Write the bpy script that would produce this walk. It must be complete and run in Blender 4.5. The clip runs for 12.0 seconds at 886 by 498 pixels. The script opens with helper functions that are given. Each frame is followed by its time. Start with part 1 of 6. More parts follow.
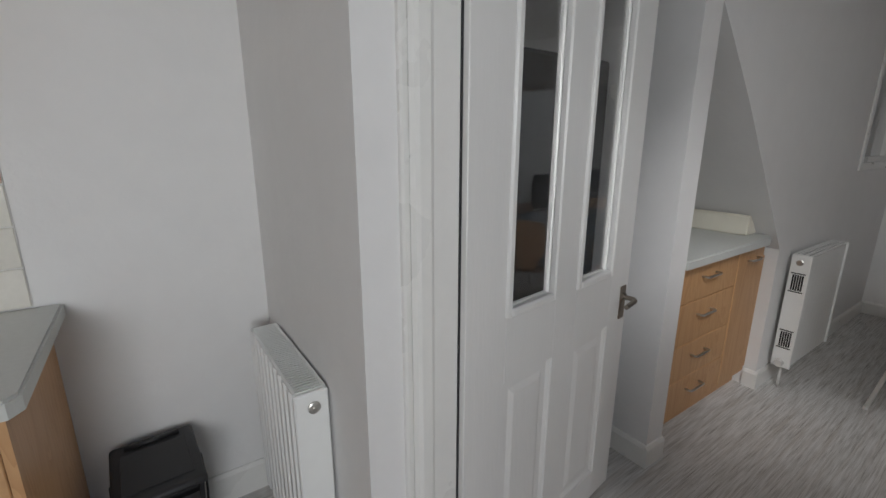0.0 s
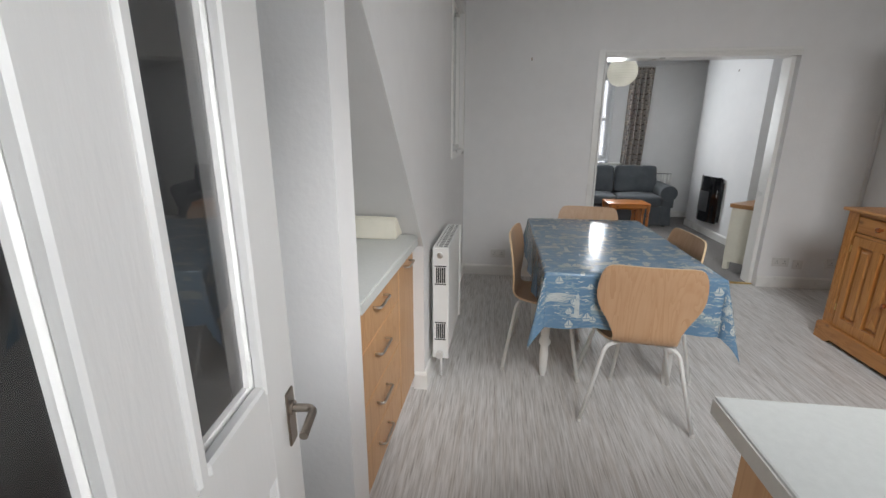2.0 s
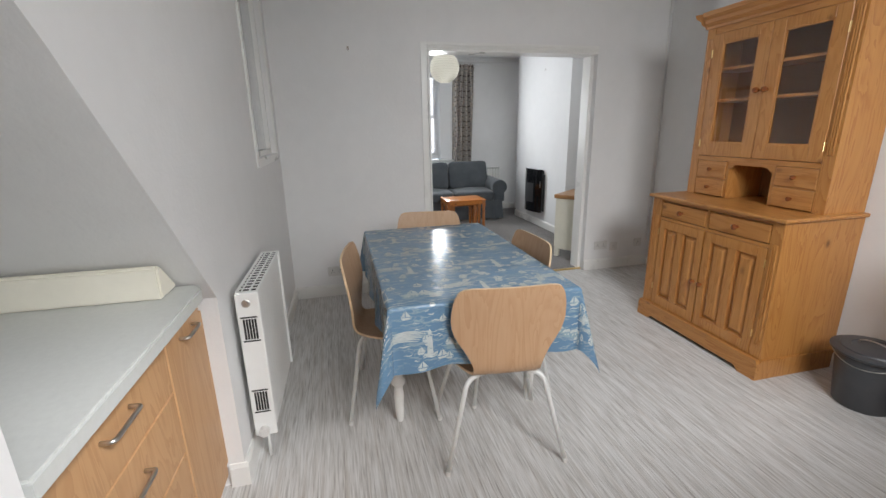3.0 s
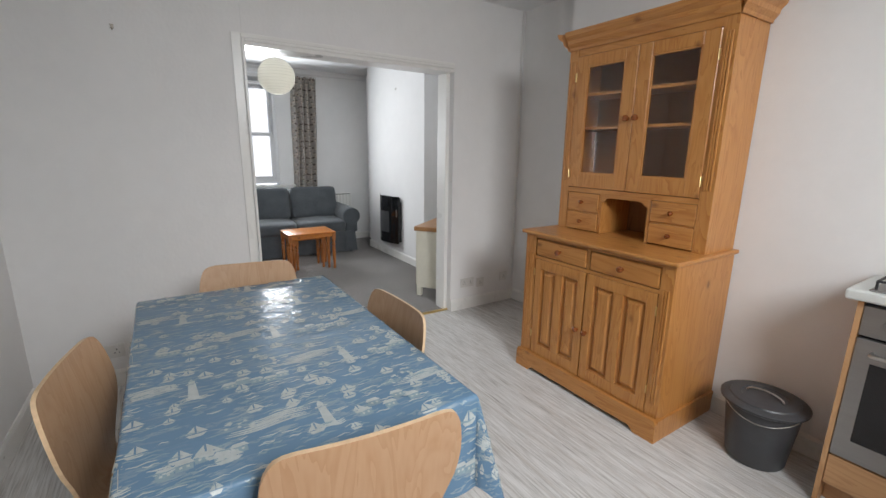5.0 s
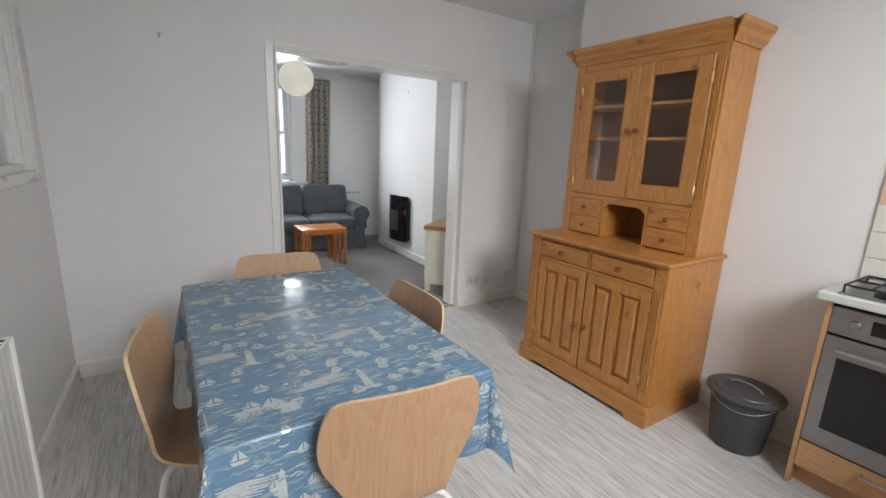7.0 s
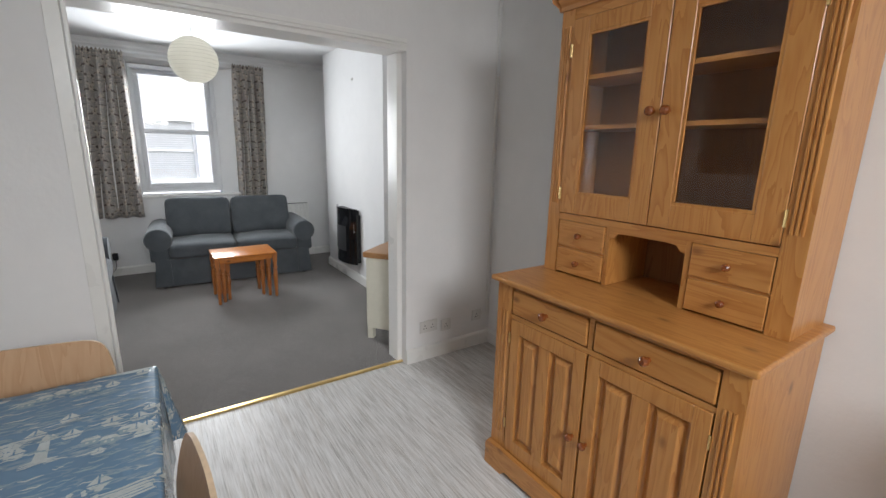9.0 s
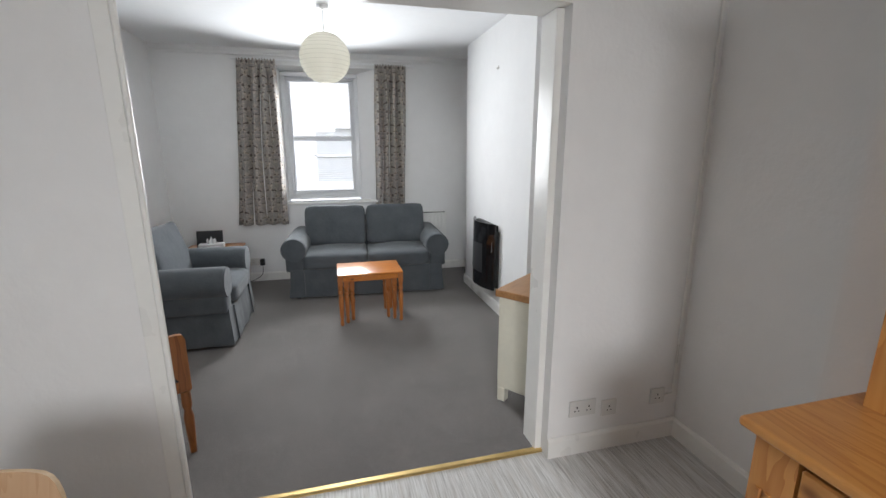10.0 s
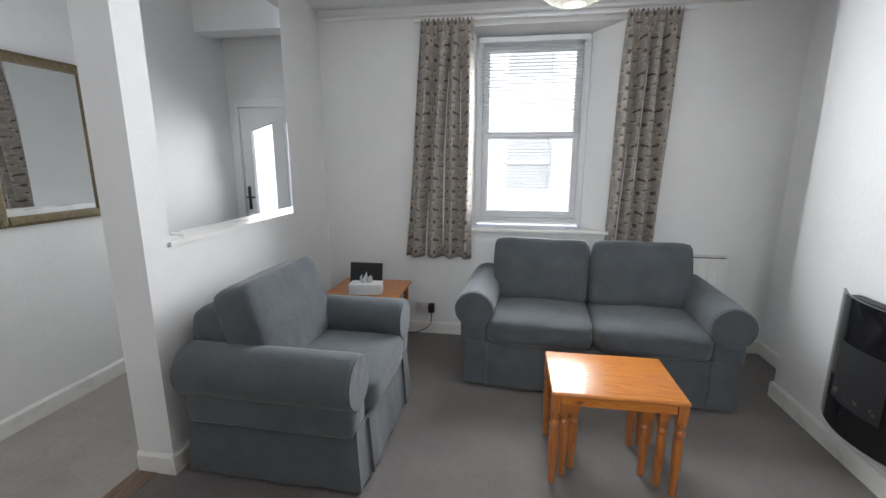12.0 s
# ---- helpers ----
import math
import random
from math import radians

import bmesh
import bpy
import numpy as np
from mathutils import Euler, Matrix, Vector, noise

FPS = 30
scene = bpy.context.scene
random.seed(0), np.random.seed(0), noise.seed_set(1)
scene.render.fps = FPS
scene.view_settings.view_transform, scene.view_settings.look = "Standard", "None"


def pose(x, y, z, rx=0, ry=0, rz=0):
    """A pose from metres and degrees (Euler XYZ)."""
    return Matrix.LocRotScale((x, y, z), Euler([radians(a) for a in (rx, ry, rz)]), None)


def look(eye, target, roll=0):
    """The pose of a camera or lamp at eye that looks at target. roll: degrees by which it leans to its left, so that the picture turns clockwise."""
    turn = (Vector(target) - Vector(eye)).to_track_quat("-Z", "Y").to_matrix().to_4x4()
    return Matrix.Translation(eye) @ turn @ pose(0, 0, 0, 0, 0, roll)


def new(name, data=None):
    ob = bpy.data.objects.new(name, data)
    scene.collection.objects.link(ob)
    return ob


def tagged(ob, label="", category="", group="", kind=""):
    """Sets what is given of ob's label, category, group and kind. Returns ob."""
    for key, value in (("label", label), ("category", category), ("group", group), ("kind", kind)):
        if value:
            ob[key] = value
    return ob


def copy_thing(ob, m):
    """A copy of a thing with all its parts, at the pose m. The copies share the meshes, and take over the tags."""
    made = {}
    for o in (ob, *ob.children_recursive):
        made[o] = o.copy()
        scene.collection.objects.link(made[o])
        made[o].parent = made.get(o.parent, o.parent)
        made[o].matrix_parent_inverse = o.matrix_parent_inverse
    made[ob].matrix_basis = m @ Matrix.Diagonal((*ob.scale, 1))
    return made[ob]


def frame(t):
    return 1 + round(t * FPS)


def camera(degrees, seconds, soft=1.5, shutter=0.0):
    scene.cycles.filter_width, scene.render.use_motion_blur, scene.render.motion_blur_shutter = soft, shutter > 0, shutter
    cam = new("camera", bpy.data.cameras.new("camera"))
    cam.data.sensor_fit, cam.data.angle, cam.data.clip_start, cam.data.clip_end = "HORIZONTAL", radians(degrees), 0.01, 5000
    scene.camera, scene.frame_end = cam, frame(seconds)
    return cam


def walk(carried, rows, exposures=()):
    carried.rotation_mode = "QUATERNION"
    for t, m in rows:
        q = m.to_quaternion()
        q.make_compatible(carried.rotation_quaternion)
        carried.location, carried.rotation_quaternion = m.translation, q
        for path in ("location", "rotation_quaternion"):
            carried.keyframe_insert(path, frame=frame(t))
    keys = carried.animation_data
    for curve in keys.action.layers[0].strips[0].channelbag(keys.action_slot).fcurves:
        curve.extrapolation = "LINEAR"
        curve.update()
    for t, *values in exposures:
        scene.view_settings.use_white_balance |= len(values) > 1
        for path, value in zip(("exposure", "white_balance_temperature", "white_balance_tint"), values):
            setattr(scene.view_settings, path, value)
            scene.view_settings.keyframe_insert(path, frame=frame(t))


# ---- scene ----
cam = camera(91.7, 12.0)
PATH = [
    (0, (0.511, 1.011, 1.412), (1.628, 2.598, 0.929), 0.1),
    (0.5, (0.706, 1.199, 1.424), (2.052, 2.597, 0.939), -0.5),
    (1, (0.93, 1.364, 1.428), (2.646, 2.257, 0.917), -1.7),
    (1.5, (1.062, 1.434, 1.441), (2.915, 1.972, 0.918), -0.3),
    (2, (1.174, 1.435, 1.431), (3.087, 1.682, 0.902), 0.2),
    (2.5, (1.418, 1.398, 1.432), (3.34, 1.268, 0.895), -2.0),
    (3, (1.666, 1.339, 1.437), (3.539, 0.892, 0.897), -1.1),
    (3.5, (1.871, 1.292, 1.446), (3.651, 0.543, 0.924), -0.6),
    (3.7, (1.967, 1.28, 1.461), (3.665, 0.354, 0.952), -1.3),
    (5.5, (2.386, 0.995, 1.429), (4.021, -0.068, 0.988), 0.9),
    (6, (2.347, 1.054, 1.44), (3.986, -0.004, 1.0), 1.4),
    (6.5, (2.242, 1.193, 1.451), (3.878, 0.131, 1.01), 2.0),
    (7, (2.217, 1.215, 1.46), (3.856, 0.158, 1.017), 2.4),
    (7.2, (2.259, 1.208, 1.43), (3.884, 0.122, 1.005), 2.8),
    (8.8, (2.892, 0.463, 1.508), (4.458, -0.691, 1.046), -0.1),
    (9, (2.997, 0.319, 1.472), (4.61, -0.777, 1.03), 1.2),
    (9.5, (3.25, 0.065, 1.53), (5.04, -0.69, 1.07), 1.5),
    (10, (3.767, -0.084, 1.492), (5.655, -0.571, 1.046), -0.1),
    (10.5, (4.272, -0.17, 1.466), (6.202, -0.453, 1.028), -1.2),
    (11, (4.763, -0.135, 1.464), (6.709, -0.278, 1.025), -2.0),
    (11.5, (5.203, -0.012, 1.464), (7.156, -0.06, 1.036), -2.1),
    (12, (5.619, 0.108, 1.447), (7.553, 0.415, 1.038), 0.1),
]
EXPOSURE = [(0, -0.15), (0.5, 0.02), (1.0, 0.2), (1.5, 0.48), (2.0, 0.74), (2.5, 0.88), (3.0, 1.02), (6.5, 1.1), (9.0, 1.05), (10.0, 1.16), (10.5, 1.12), (11.5, 1.18), (12, 1.23)]
walk(cam, [(t, look(eye, target, roll)) for t, eye, target, roll in PATH], EXPOSURE)

# ---- world, light, exposure ----
world = bpy.data.worlds.new("overcast_sky")
scene.world = world
world.use_nodes = True
wn = world.node_tree
sky = wn.nodes.new("ShaderNodeTexSky")
sky.sky_type, sky.sun_disc = "NISHITA", False
sky.sun_elevation, sky.sun_rotation = radians(38), radians(250)
sky.air_density, sky.dust_density, sky.ozone_density = 1.0, 1.5, 1.0
wn.links.new(sky.outputs[0], wn.nodes["Background"].inputs[0])
wn.nodes["Background"].inputs[1].default_value = 0.15


def lamp(name, kind, m, energy, colour=(1, 1, 1), size=1.0, size_y=None, spread=180):
    data = bpy.data.lights.new(name, kind)
    data.energy, data.color = energy, colour
    if kind == "AREA":
        data.shape, data.size, data.size_y = "RECTANGLE", size, size_y or size
        data.spread = radians(spread)
    if kind == "SUN":
        data.angle = radians(size)
    ob = new(name, data)
    ob.matrix_world = m
    return ob


lamp("sun", "SUN", look((-4, -6, 8), (3, 0, 0)), 1.5, (0.97, 0.98, 1.0), 14)
# skylight standing in the living room window and the front door
lamp("skylight_living_window", "AREA", look((9.05, -0.03, 1.60), (6.5, -0.03, 1.62)), 25, (0.93, 0.965, 1.0), 0.8, 1.1, 135)
lamp("skylight_front_door", "AREA", look((9.36, 2.26, 1.40), (7.0, 2.3, 1.1)), 2.8, (0.95, 0.98, 1.0), 0.6, 0.8, 100)
# Added fill for the west end; its window is assumed and unseen.
lamp("fill_assumed_window", "AREA", look((-0.55, -1.52, 1.65), (0.5, 2.6, 1.2)), 17, (0.96, 0.985, 1.0), 1.3, 1.1, 100)
# Added overhead lamp, placed from the cast shadows; its real fitting is unseen.
lamp("assumed_overhead_lamp", "AREA", look((0.80, 0.20, 2.60), (4.5, -0.55, 0.7)), 18, (0.95, 0.98, 1.0), 1.1, 1.2, 100)


# ---- materials ----
def mat(name, colour, rough=0.5, metal=0.0, vary=0.06, scale=6.0, bump=0.0, bump_scale=60.0, stretch=(1, 1, 1), spec=0.5, coat=0.0, sheen=0.0):
    m = bpy.data.materials.new(name)
    m.use_nodes = True
    nt, bs = m.node_tree, m.node_tree.nodes["Principled BSDF"]
    bs.inputs["Base Color"].default_value = (*colour, 1)
    bs.inputs["Roughness"].default_value, bs.inputs["Metallic"].default_value = rough, metal
    bs.inputs["Specular IOR Level"].default_value = spec
    bs.inputs["Coat Weight"].default_value, bs.inputs["Sheen Weight"].default_value = coat, sheen
    co = nt.nodes.new("ShaderNodeTexCoord")
    mp = nt.nodes.new("ShaderNodeMapping")
    mp.inputs["Scale"].default_value = stretch
    nt.links.new(co.outputs["Object"], mp.inputs[0])
    m["v"] = mp.name
    if vary:
        a = noise_node(m, scale, 4)
        b = noise_node(m, scale * 7.3, 3)
        s = math_node(m, "ADD", a.outputs[0], math_node(m, "MULTIPLY", b.outputs[0], 0.5))
        r = nt.nodes.new("ShaderNodeValToRGB")
        r.color_ramp.elements[0].position, r.color_ramp.elements[1].position = 0.5, 1.0
        r.color_ramp.elements[0].color = (*[c * (1 - vary) for c in colour], 1)
        r.color_ramp.elements[1].color = (*[min(1, c * (1 + vary)) for c in colour], 1)
        nt.links.new(s, r.inputs[0])
        nt.links.new(r.outputs[0], bs.inputs["Base Color"])
        rr = math_node(m, "ADD", math_node(m, "MULTIPLY", a.outputs[0], 0.06), max(0.02, rough - 0.03))
        nt.links.new(rr, bs.inputs["Roughness"])
    if bump:
        n = noise_node(m, bump_scale, 4)
        add_bump(m, n.outputs[0], bump)
    return m


def noise_node(m, scale, detail=3, rough=0.55, distort=0.0):
    n = m.node_tree.nodes.new("ShaderNodeTexNoise")
    n.inputs["Scale"].default_value, n.inputs["Detail"].default_value = scale, detail
    n.inputs["Roughness"].default_value, n.inputs["Distortion"].default_value = rough, distort
    m.node_tree.links.new(m.node_tree.nodes[m["v"]].outputs[0], n.inputs["Vector"])
    return n


def math_node(m, op, a, b=0.0, c=0.0):
    n = m.node_tree.nodes.new("ShaderNodeMath")
    n.operation = op
    for i, v in enumerate((a, b, c)):
        if isinstance(v, (int, float)):
            n.inputs[i].default_value = v
        else:
            m.node_tree.links.new(v, n.inputs[i])
    return n.outputs[0]


def ramp(m, fac, stops):
    r = m.node_tree.nodes.new("ShaderNodeValToRGB")
    while len(r.color_ramp.elements) < len(stops):
        r.color_ramp.elements.new(0.5)
    for e, (p, c) in zip(r.color_ramp.elements, stops):
        e.position, e.color = p, (*c, 1)
    m.node_tree.links.new(fac, r.inputs[0])
    return r.outputs[0]


def mix(m, fac, a, b, blend="MIX"):
    n = m.node_tree.nodes.new("ShaderNodeMix")
    n.data_type, n.blend_type = "RGBA", blend
    for i, v in ((0, fac), (6, a), (7, b)):
        if isinstance(v, (int, float)):
            n.inputs[i].default_value = v
        elif isinstance(v, tuple):
            n.inputs[i].default_value = (*v, 1)
        else:
            m.node_tree.links.new(v, n.inputs[i])
    return n.outputs[2]


def base(m, socket):
    m.node_tree.links.new(socket, m.node_tree.nodes["Principled BSDF"].inputs["Base Color"])


def add_bump(m, height, strength, distance=0.01):
    b = m.node_tree.nodes.new("ShaderNodeBump")
    b.inputs["Strength"].default_value, b.inputs["Distance"].default_value = strength, distance
    m.node_tree.links.new(height, b.inputs["Height"])
    m.node_tree.links.new(b.outputs[0], m.node_tree.nodes["Principled BSDF"].inputs["Normal"])


def axis(m, i):
    """One coordinate of the object, in metres."""
    s = m.node_tree.nodes.new("ShaderNodeSeparateXYZ")
    m.node_tree.links.new(m.node_tree.nodes[m["v"]].outputs[0], s.inputs[0])
    return s.outputs[i]


def stretched(m, scale, stretch, detail=4, distort=0.0):
    """Noise drawn out along one axis."""
    nt = m.node_tree
    co = nt.nodes.new("ShaderNodeTexCoord")
    mp = nt.nodes.new("ShaderNodeMapping")
    mp.inputs["Scale"].default_value = stretch
    nt.links.new(co.outputs["Object"], mp.inputs[0])
    n = nt.nodes.new("ShaderNodeTexNoise")
    n.inputs["Scale"].default_value, n.inputs["Detail"].default_value = scale, detail
    n.inputs["Distortion"].default_value = distort
    nt.links.new(mp.outputs[0], n.inputs["Vector"])
    return n.outputs[0]


def wood(name, light, dark, knot, grain="z", rough=0.42, knots=0.75, scale=1.0, coat=0.15):
    """Grained wood; grain: the axis along which the grain runs."""
    m = mat(name, light, rough, vary=0, coat=coat)
    st = {"x": (0.12, 1, 1), "y": (1, 0.12, 1), "z": (1, 1, 0.12)}[grain]
    wide = stretched(m, 9 * scale, st, 3, 1.2)
    fine = stretched(m, 90 * scale, {k: tuple(0.03 if v < 1 else 1 for v in st) for k in "a"}["a"], 3)
    rings = math_node(m, "FRACT", math_node(m, "MULTIPLY", wide, 9.0))
    rings = math_node(m, "POWER", rings, 2.2)
    f = math_node(m, "ADD", math_node(m, "MULTIPLY", rings, 0.55), math_node(m, "MULTIPLY", fine, 0.5))
    c = ramp(m, f, [(0.18, light), (0.78, dark)])
    if knots:
        v = m.node_tree.nodes.new("ShaderNodeTexVoronoi")
        v.inputs["Scale"].default_value = 5.5 * scale
        mp = m.node_tree.nodes.new("ShaderNodeMapping")
        mp.inputs["Scale"].default_value = {"x": (0.6, 1, 1), "y": (1, 0.6, 1), "z": (1, 1, 0.6)}[grain]
        co = m.node_tree.nodes.new("ShaderNodeTexCoord")
        m.node_tree.links.new(co.outputs["Object"], mp.inputs[0])
        m.node_tree.links.new(mp.outputs[0], v.inputs["Vector"])
        k = ramp(m, v.outputs["Distance"], [(0.035, (1, 1, 1)), (0.06, (0.7, 0.7, 0.7)), (0.1, (0.12, 0.12, 0.12)), (0.17, (0, 0, 0))])
        c = mix(m, math_node(m, "MULTIPLY", k, knots), c, knot)
    big = noise_node(m, 2.5, 2)
    c = mix(m, math_node(m, "MULTIPLY", big.outputs[0], 0.3), c, dark)
    base(m, c)
    add_bump(m, f, 0.06, 0.004)
    return m


WALL = mat("wall_paint", (0.80, 0.79, 0.78), 0.85, vary=0.03, scale=1.3, bump=0.14, bump_scale=45)
WALL_L = mat("wall_paint_living", (0.80, 0.80, 0.798), 0.85, vary=0.03, scale=1.3, bump=0.14, bump_scale=45)
CEIL = mat("ceiling_paint", (0.84, 0.85, 0.86), 0.9, vary=0.02, scale=2, bump=0.1, bump_scale=70)
GLOSS = mat("white_gloss_paint", (0.82, 0.81, 0.78), 0.28, vary=0.03, scale=3, bump=0.06, bump_scale=30)
DOOR = mat("door_gloss_paint", (0.80, 0.79, 0.77), 0.33, vary=0.03, scale=2.2, bump=0.1, bump_scale=110, stretch=(1, 1, 0.15))
RAD = mat("radiator_enamel", (0.84, 0.84, 0.82), 0.3, vary=0.02, scale=4)
# Near-black colour standing for the shade inside slots, holes and grilles.
GAPSHADE = mat("gap_shade", (0.03, 0.03, 0.03), 0.8, vary=0.1)
LAMINATE = mat("worktop_laminate", (0.60, 0.61, 0.585), 0.38, vary=0.04, scale=60, bump=0.03, bump_scale=200)
EDGE = mat("worktop_edge", (0.58, 0.56, 0.52), 0.45, vary=0.05, scale=30)
TILE = mat("wall_tile", (0.76, 0.73, 0.66), 0.18, vary=0.05, scale=9)
TILE_P = mat("wall_tile_peach", (0.72, 0.48, 0.36), 0.18, vary=0.07, scale=9)
GROUT = mat("tile_grout", (0.78, 0.77, 0.74), 0.9, vary=0.05)
CHROME = mat("brushed_steel", (0.62, 0.6, 0.57), 0.3, 1.0, vary=0.06, scale=40, stretch=(1, 0.1, 1))
STEEL = mat("oven_steel", (0.36, 0.355, 0.35), 0.42, 1.0, vary=0.06, scale=30, stretch=(0.1, 1, 1))
BRONZE = mat("satin_bronze", (0.33, 0.29, 0.25), 0.35, 1.0, vary=0.08, scale=30)
BRASS = mat("brass", (0.78, 0.57, 0.25), 0.3, 1.0, vary=0.08, scale=20)
WHITEMETAL = mat("white_powder_coat", (0.80, 0.80, 0.78), 0.35, vary=0.03)
PAINTLEG = mat("white_painted_wood", (0.80, 0.79, 0.76), 0.45, vary=0.05, scale=12)
BLACKGLOSS = mat("black_gloss", (0.008, 0.008, 0.009), 0.08, vary=0.1)
BLACK = mat("black_plastic", (0.018, 0.018, 0.02), 0.45, vary=0.15, scale=20, bump=0.05, bump_scale=300)
GREYBIN = mat("dark_grey_plastic", (0.055, 0.057, 0.062), 0.42, vary=0.1, scale=14, bump=0.04, bump_scale=250)
FRIDGE = mat("dark_appliance", (0.03, 0.032, 0.034), 0.35, vary=0.08)
SOCKET = mat("socket_plastic", (0.68, 0.665, 0.64), 0.35, vary=0.02)
UPVC = mat("white_upvc", (0.84, 0.85, 0.86), 0.3, vary=0.015)
UPSTAND = mat("upstand_cream", (0.86, 0.82, 0.70), 0.35, vary=0.03, scale=5)
CREAM = mat("cream_paint", (0.74, 0.71, 0.60), 0.5, vary=0.05, scale=5)
PAPER = mat("paper_lampshade", (0.88, 0.86, 0.79), 0.9, vary=0.02, scale=10)
TISSUE = mat("tissue_white", (0.85, 0.85, 0.85), 0.8, vary=0.03)
GILT = mat("worn_gilt", (0.17, 0.135, 0.075), 0.55, 0.35, vary=0.3, scale=40, bump=0.4, bump_scale=60)
OUTSIDE = mat("rendered_facade", (0.85, 0.86, 0.87), 0.9, vary=0.04, scale=1)
ROADMAT = mat("asphalt", (0.06, 0.06, 0.062), 0.9, vary=0.15, scale=4)
BLIND = mat("blind_slat", (0.84, 0.85, 0.86), 0.4, vary=0.02)
FLAME = mat("fire_coals", (0.06, 0.055, 0.05), 0.6, vary=0.4, scale=30, bump=0.5, bump_scale=40)
STRIPEWOOD = wood("threshold_wood", (0.22, 0.14, 0.09), (0.12, 0.07, 0.04), (0.08, 0.04, 0.02), "x", knots=0)

PINE = wood("waxed_pine", (0.53, 0.25, 0.072), (0.39, 0.15, 0.034), (0.11, 0.035, 0.01), "z", rough=0.34, knots=0.85)
PINE_H = wood("waxed_pine_horizontal", (0.53, 0.25, 0.072), (0.39, 0.15, 0.034), (0.11, 0.035, 0.01), "x", rough=0.34, knots=0.85)
KNOBWOOD = wood("dark_knob_pine", (0.25, 0.07, 0.016), (0.16, 0.04, 0.01), (0.1, 0.03, 0.01), "y", knots=0, rough=0.25, coat=0.4)
# The same pine darkened for the shade inside the dresser, on its back boards.
PINE_SHADED = wood("pine_inside_shaded", (0.30, 0.14, 0.05), (0.20, 0.085, 0.028), (0.13, 0.06, 0.02), "z", rough=0.6, coat=0)
BEECH = wood("beech_laminate", (0.60, 0.35, 0.17), (0.50, 0.27, 0.12), (0.3, 0.15, 0.06), "z", knots=0, rough=0.45)
BEECH_H = wood("beech_laminate_horizontal", (0.60, 0.35, 0.17), (0.50, 0.27, 0.12), (0.3, 0.15, 0.06), "x", knots=0, rough=0.45)
PLY = wood("oak_plywood", (0.55, 0.35, 0.21), (0.48, 0.285, 0.155), (0.3, 0.18, 0.1), "z", knots=0, rough=0.4, coat=0.2)
PLYEDGE = mat("plywood_edge", (0.66, 0.48, 0.30), 0.6, vary=0.12, scale=50)
ORANGE = wood("honey_pine", (0.60, 0.22, 0.035), (0.44, 0.13, 0.018), (0.10, 0.03, 0.01), "y", rough=0.3, knots=0.95, scale=1.5, coat=0.35)
ORANGE_V = wood("honey_pine_legs", (0.46, 0.17, 0.04), (0.32, 0.095, 0.02), (0.12, 0.04, 0.01), "z", rough=0.3, coat=0.35)
OAK = wood("oak_top", (0.42, 0.22, 0.09), (0.32, 0.15, 0.055), (0.15, 0.07, 0.03), "x", knots=0.1, rough=0.4)
BROWNWOOD = wood("dark_honey_pine", (0.36, 0.13, 0.03), (0.2, 0.06, 0.014), (0.08, 0.03, 0.01), "z", rough=0.35)


def vinyl():
    m = mat("striated_vinyl", (0.4, 0.38, 0.35), 0.42, vary=0, spec=0.45)
    a = stretched(m, 110, (0.05, 1, 1), 3)
    b = stretched(m, 260, (0.035, 1, 1), 2)
    c = stretched(m, 30, (0.08, 1, 1), 2)
    s = math_node(m, "ADD", math_node(m, "MULTIPLY", a, 0.55), math_node(m, "ADD", math_node(m, "MULTIPLY", b, 0.4), math_node(m, "MULTIPLY", c, 0.25)))
    col = ramp(m, s, [(0.42, (0.32, 0.305, 0.285)), (0.55, (0.53, 0.515, 0.495)), (0.66, (0.66, 0.65, 0.635)), (0.8, (0.76, 0.755, 0.745))])
    warm = stretched(m, 40, (0.03, 1, 1), 2)
    col = mix(m, math_node(m, "MULTIPLY", ramp(m, warm, [(0.52, (0, 0, 0)), (0.7, (1, 1, 1))]), 0.25), col, (0.38, 0.31, 0.24))
    base(m, col)
    add_bump(m, s, 0.08, 0.003)
    return m


def carpet(name, colour):
    m = mat(name, colour, 1.0, vary=0, spec=0.1, sheen=0.3)
    fine, mid, big = noise_node(m, 420, 3), noise_node(m, 38, 3), noise_node(m, 3, 3)
    f = math_node(m, "ADD", math_node(m, "MULTIPLY", fine.outputs[0], 0.6), math_node(m, "ADD", math_node(m, "MULTIPLY", mid.outputs[0], 0.25), math_node(m, "MULTIPLY", big.outputs[0], 0.3)))
    base(m, ramp(m, f, [(0.4, tuple(c * 0.7 for c in colour)), (0.75, tuple(c * 1.25 for c in colour))]))
    add_bump(m, fine.outputs[0], 0.6, 0.006)
    return m


def fabric(name, colour):
    m = mat(name, colour, 0.95, vary=0, spec=0.15, sheen=0.25)
    w1, big = noise_node(m, 600, 2), noise_node(m, 7, 3)
    f = math_node(m, "ADD", math_node(m, "MULTIPLY", w1.outputs[0], 0.5), math_node(m, "MULTIPLY", big.outputs[0], 0.5))
    base(m, ramp(m, f, [(0.35, tuple(c * 0.78 for c in colour)), (0.7, tuple(c * 1.18 for c in colour))]))
    wr = noise_node(m, 16, 3, distort=0.6)
    add_bump(m, math_node(m, "ADD", math_node(m, "MULTIPLY", w1.outputs[0], 0.08), wr.outputs[0]), 0.22, 0.02)
    return m


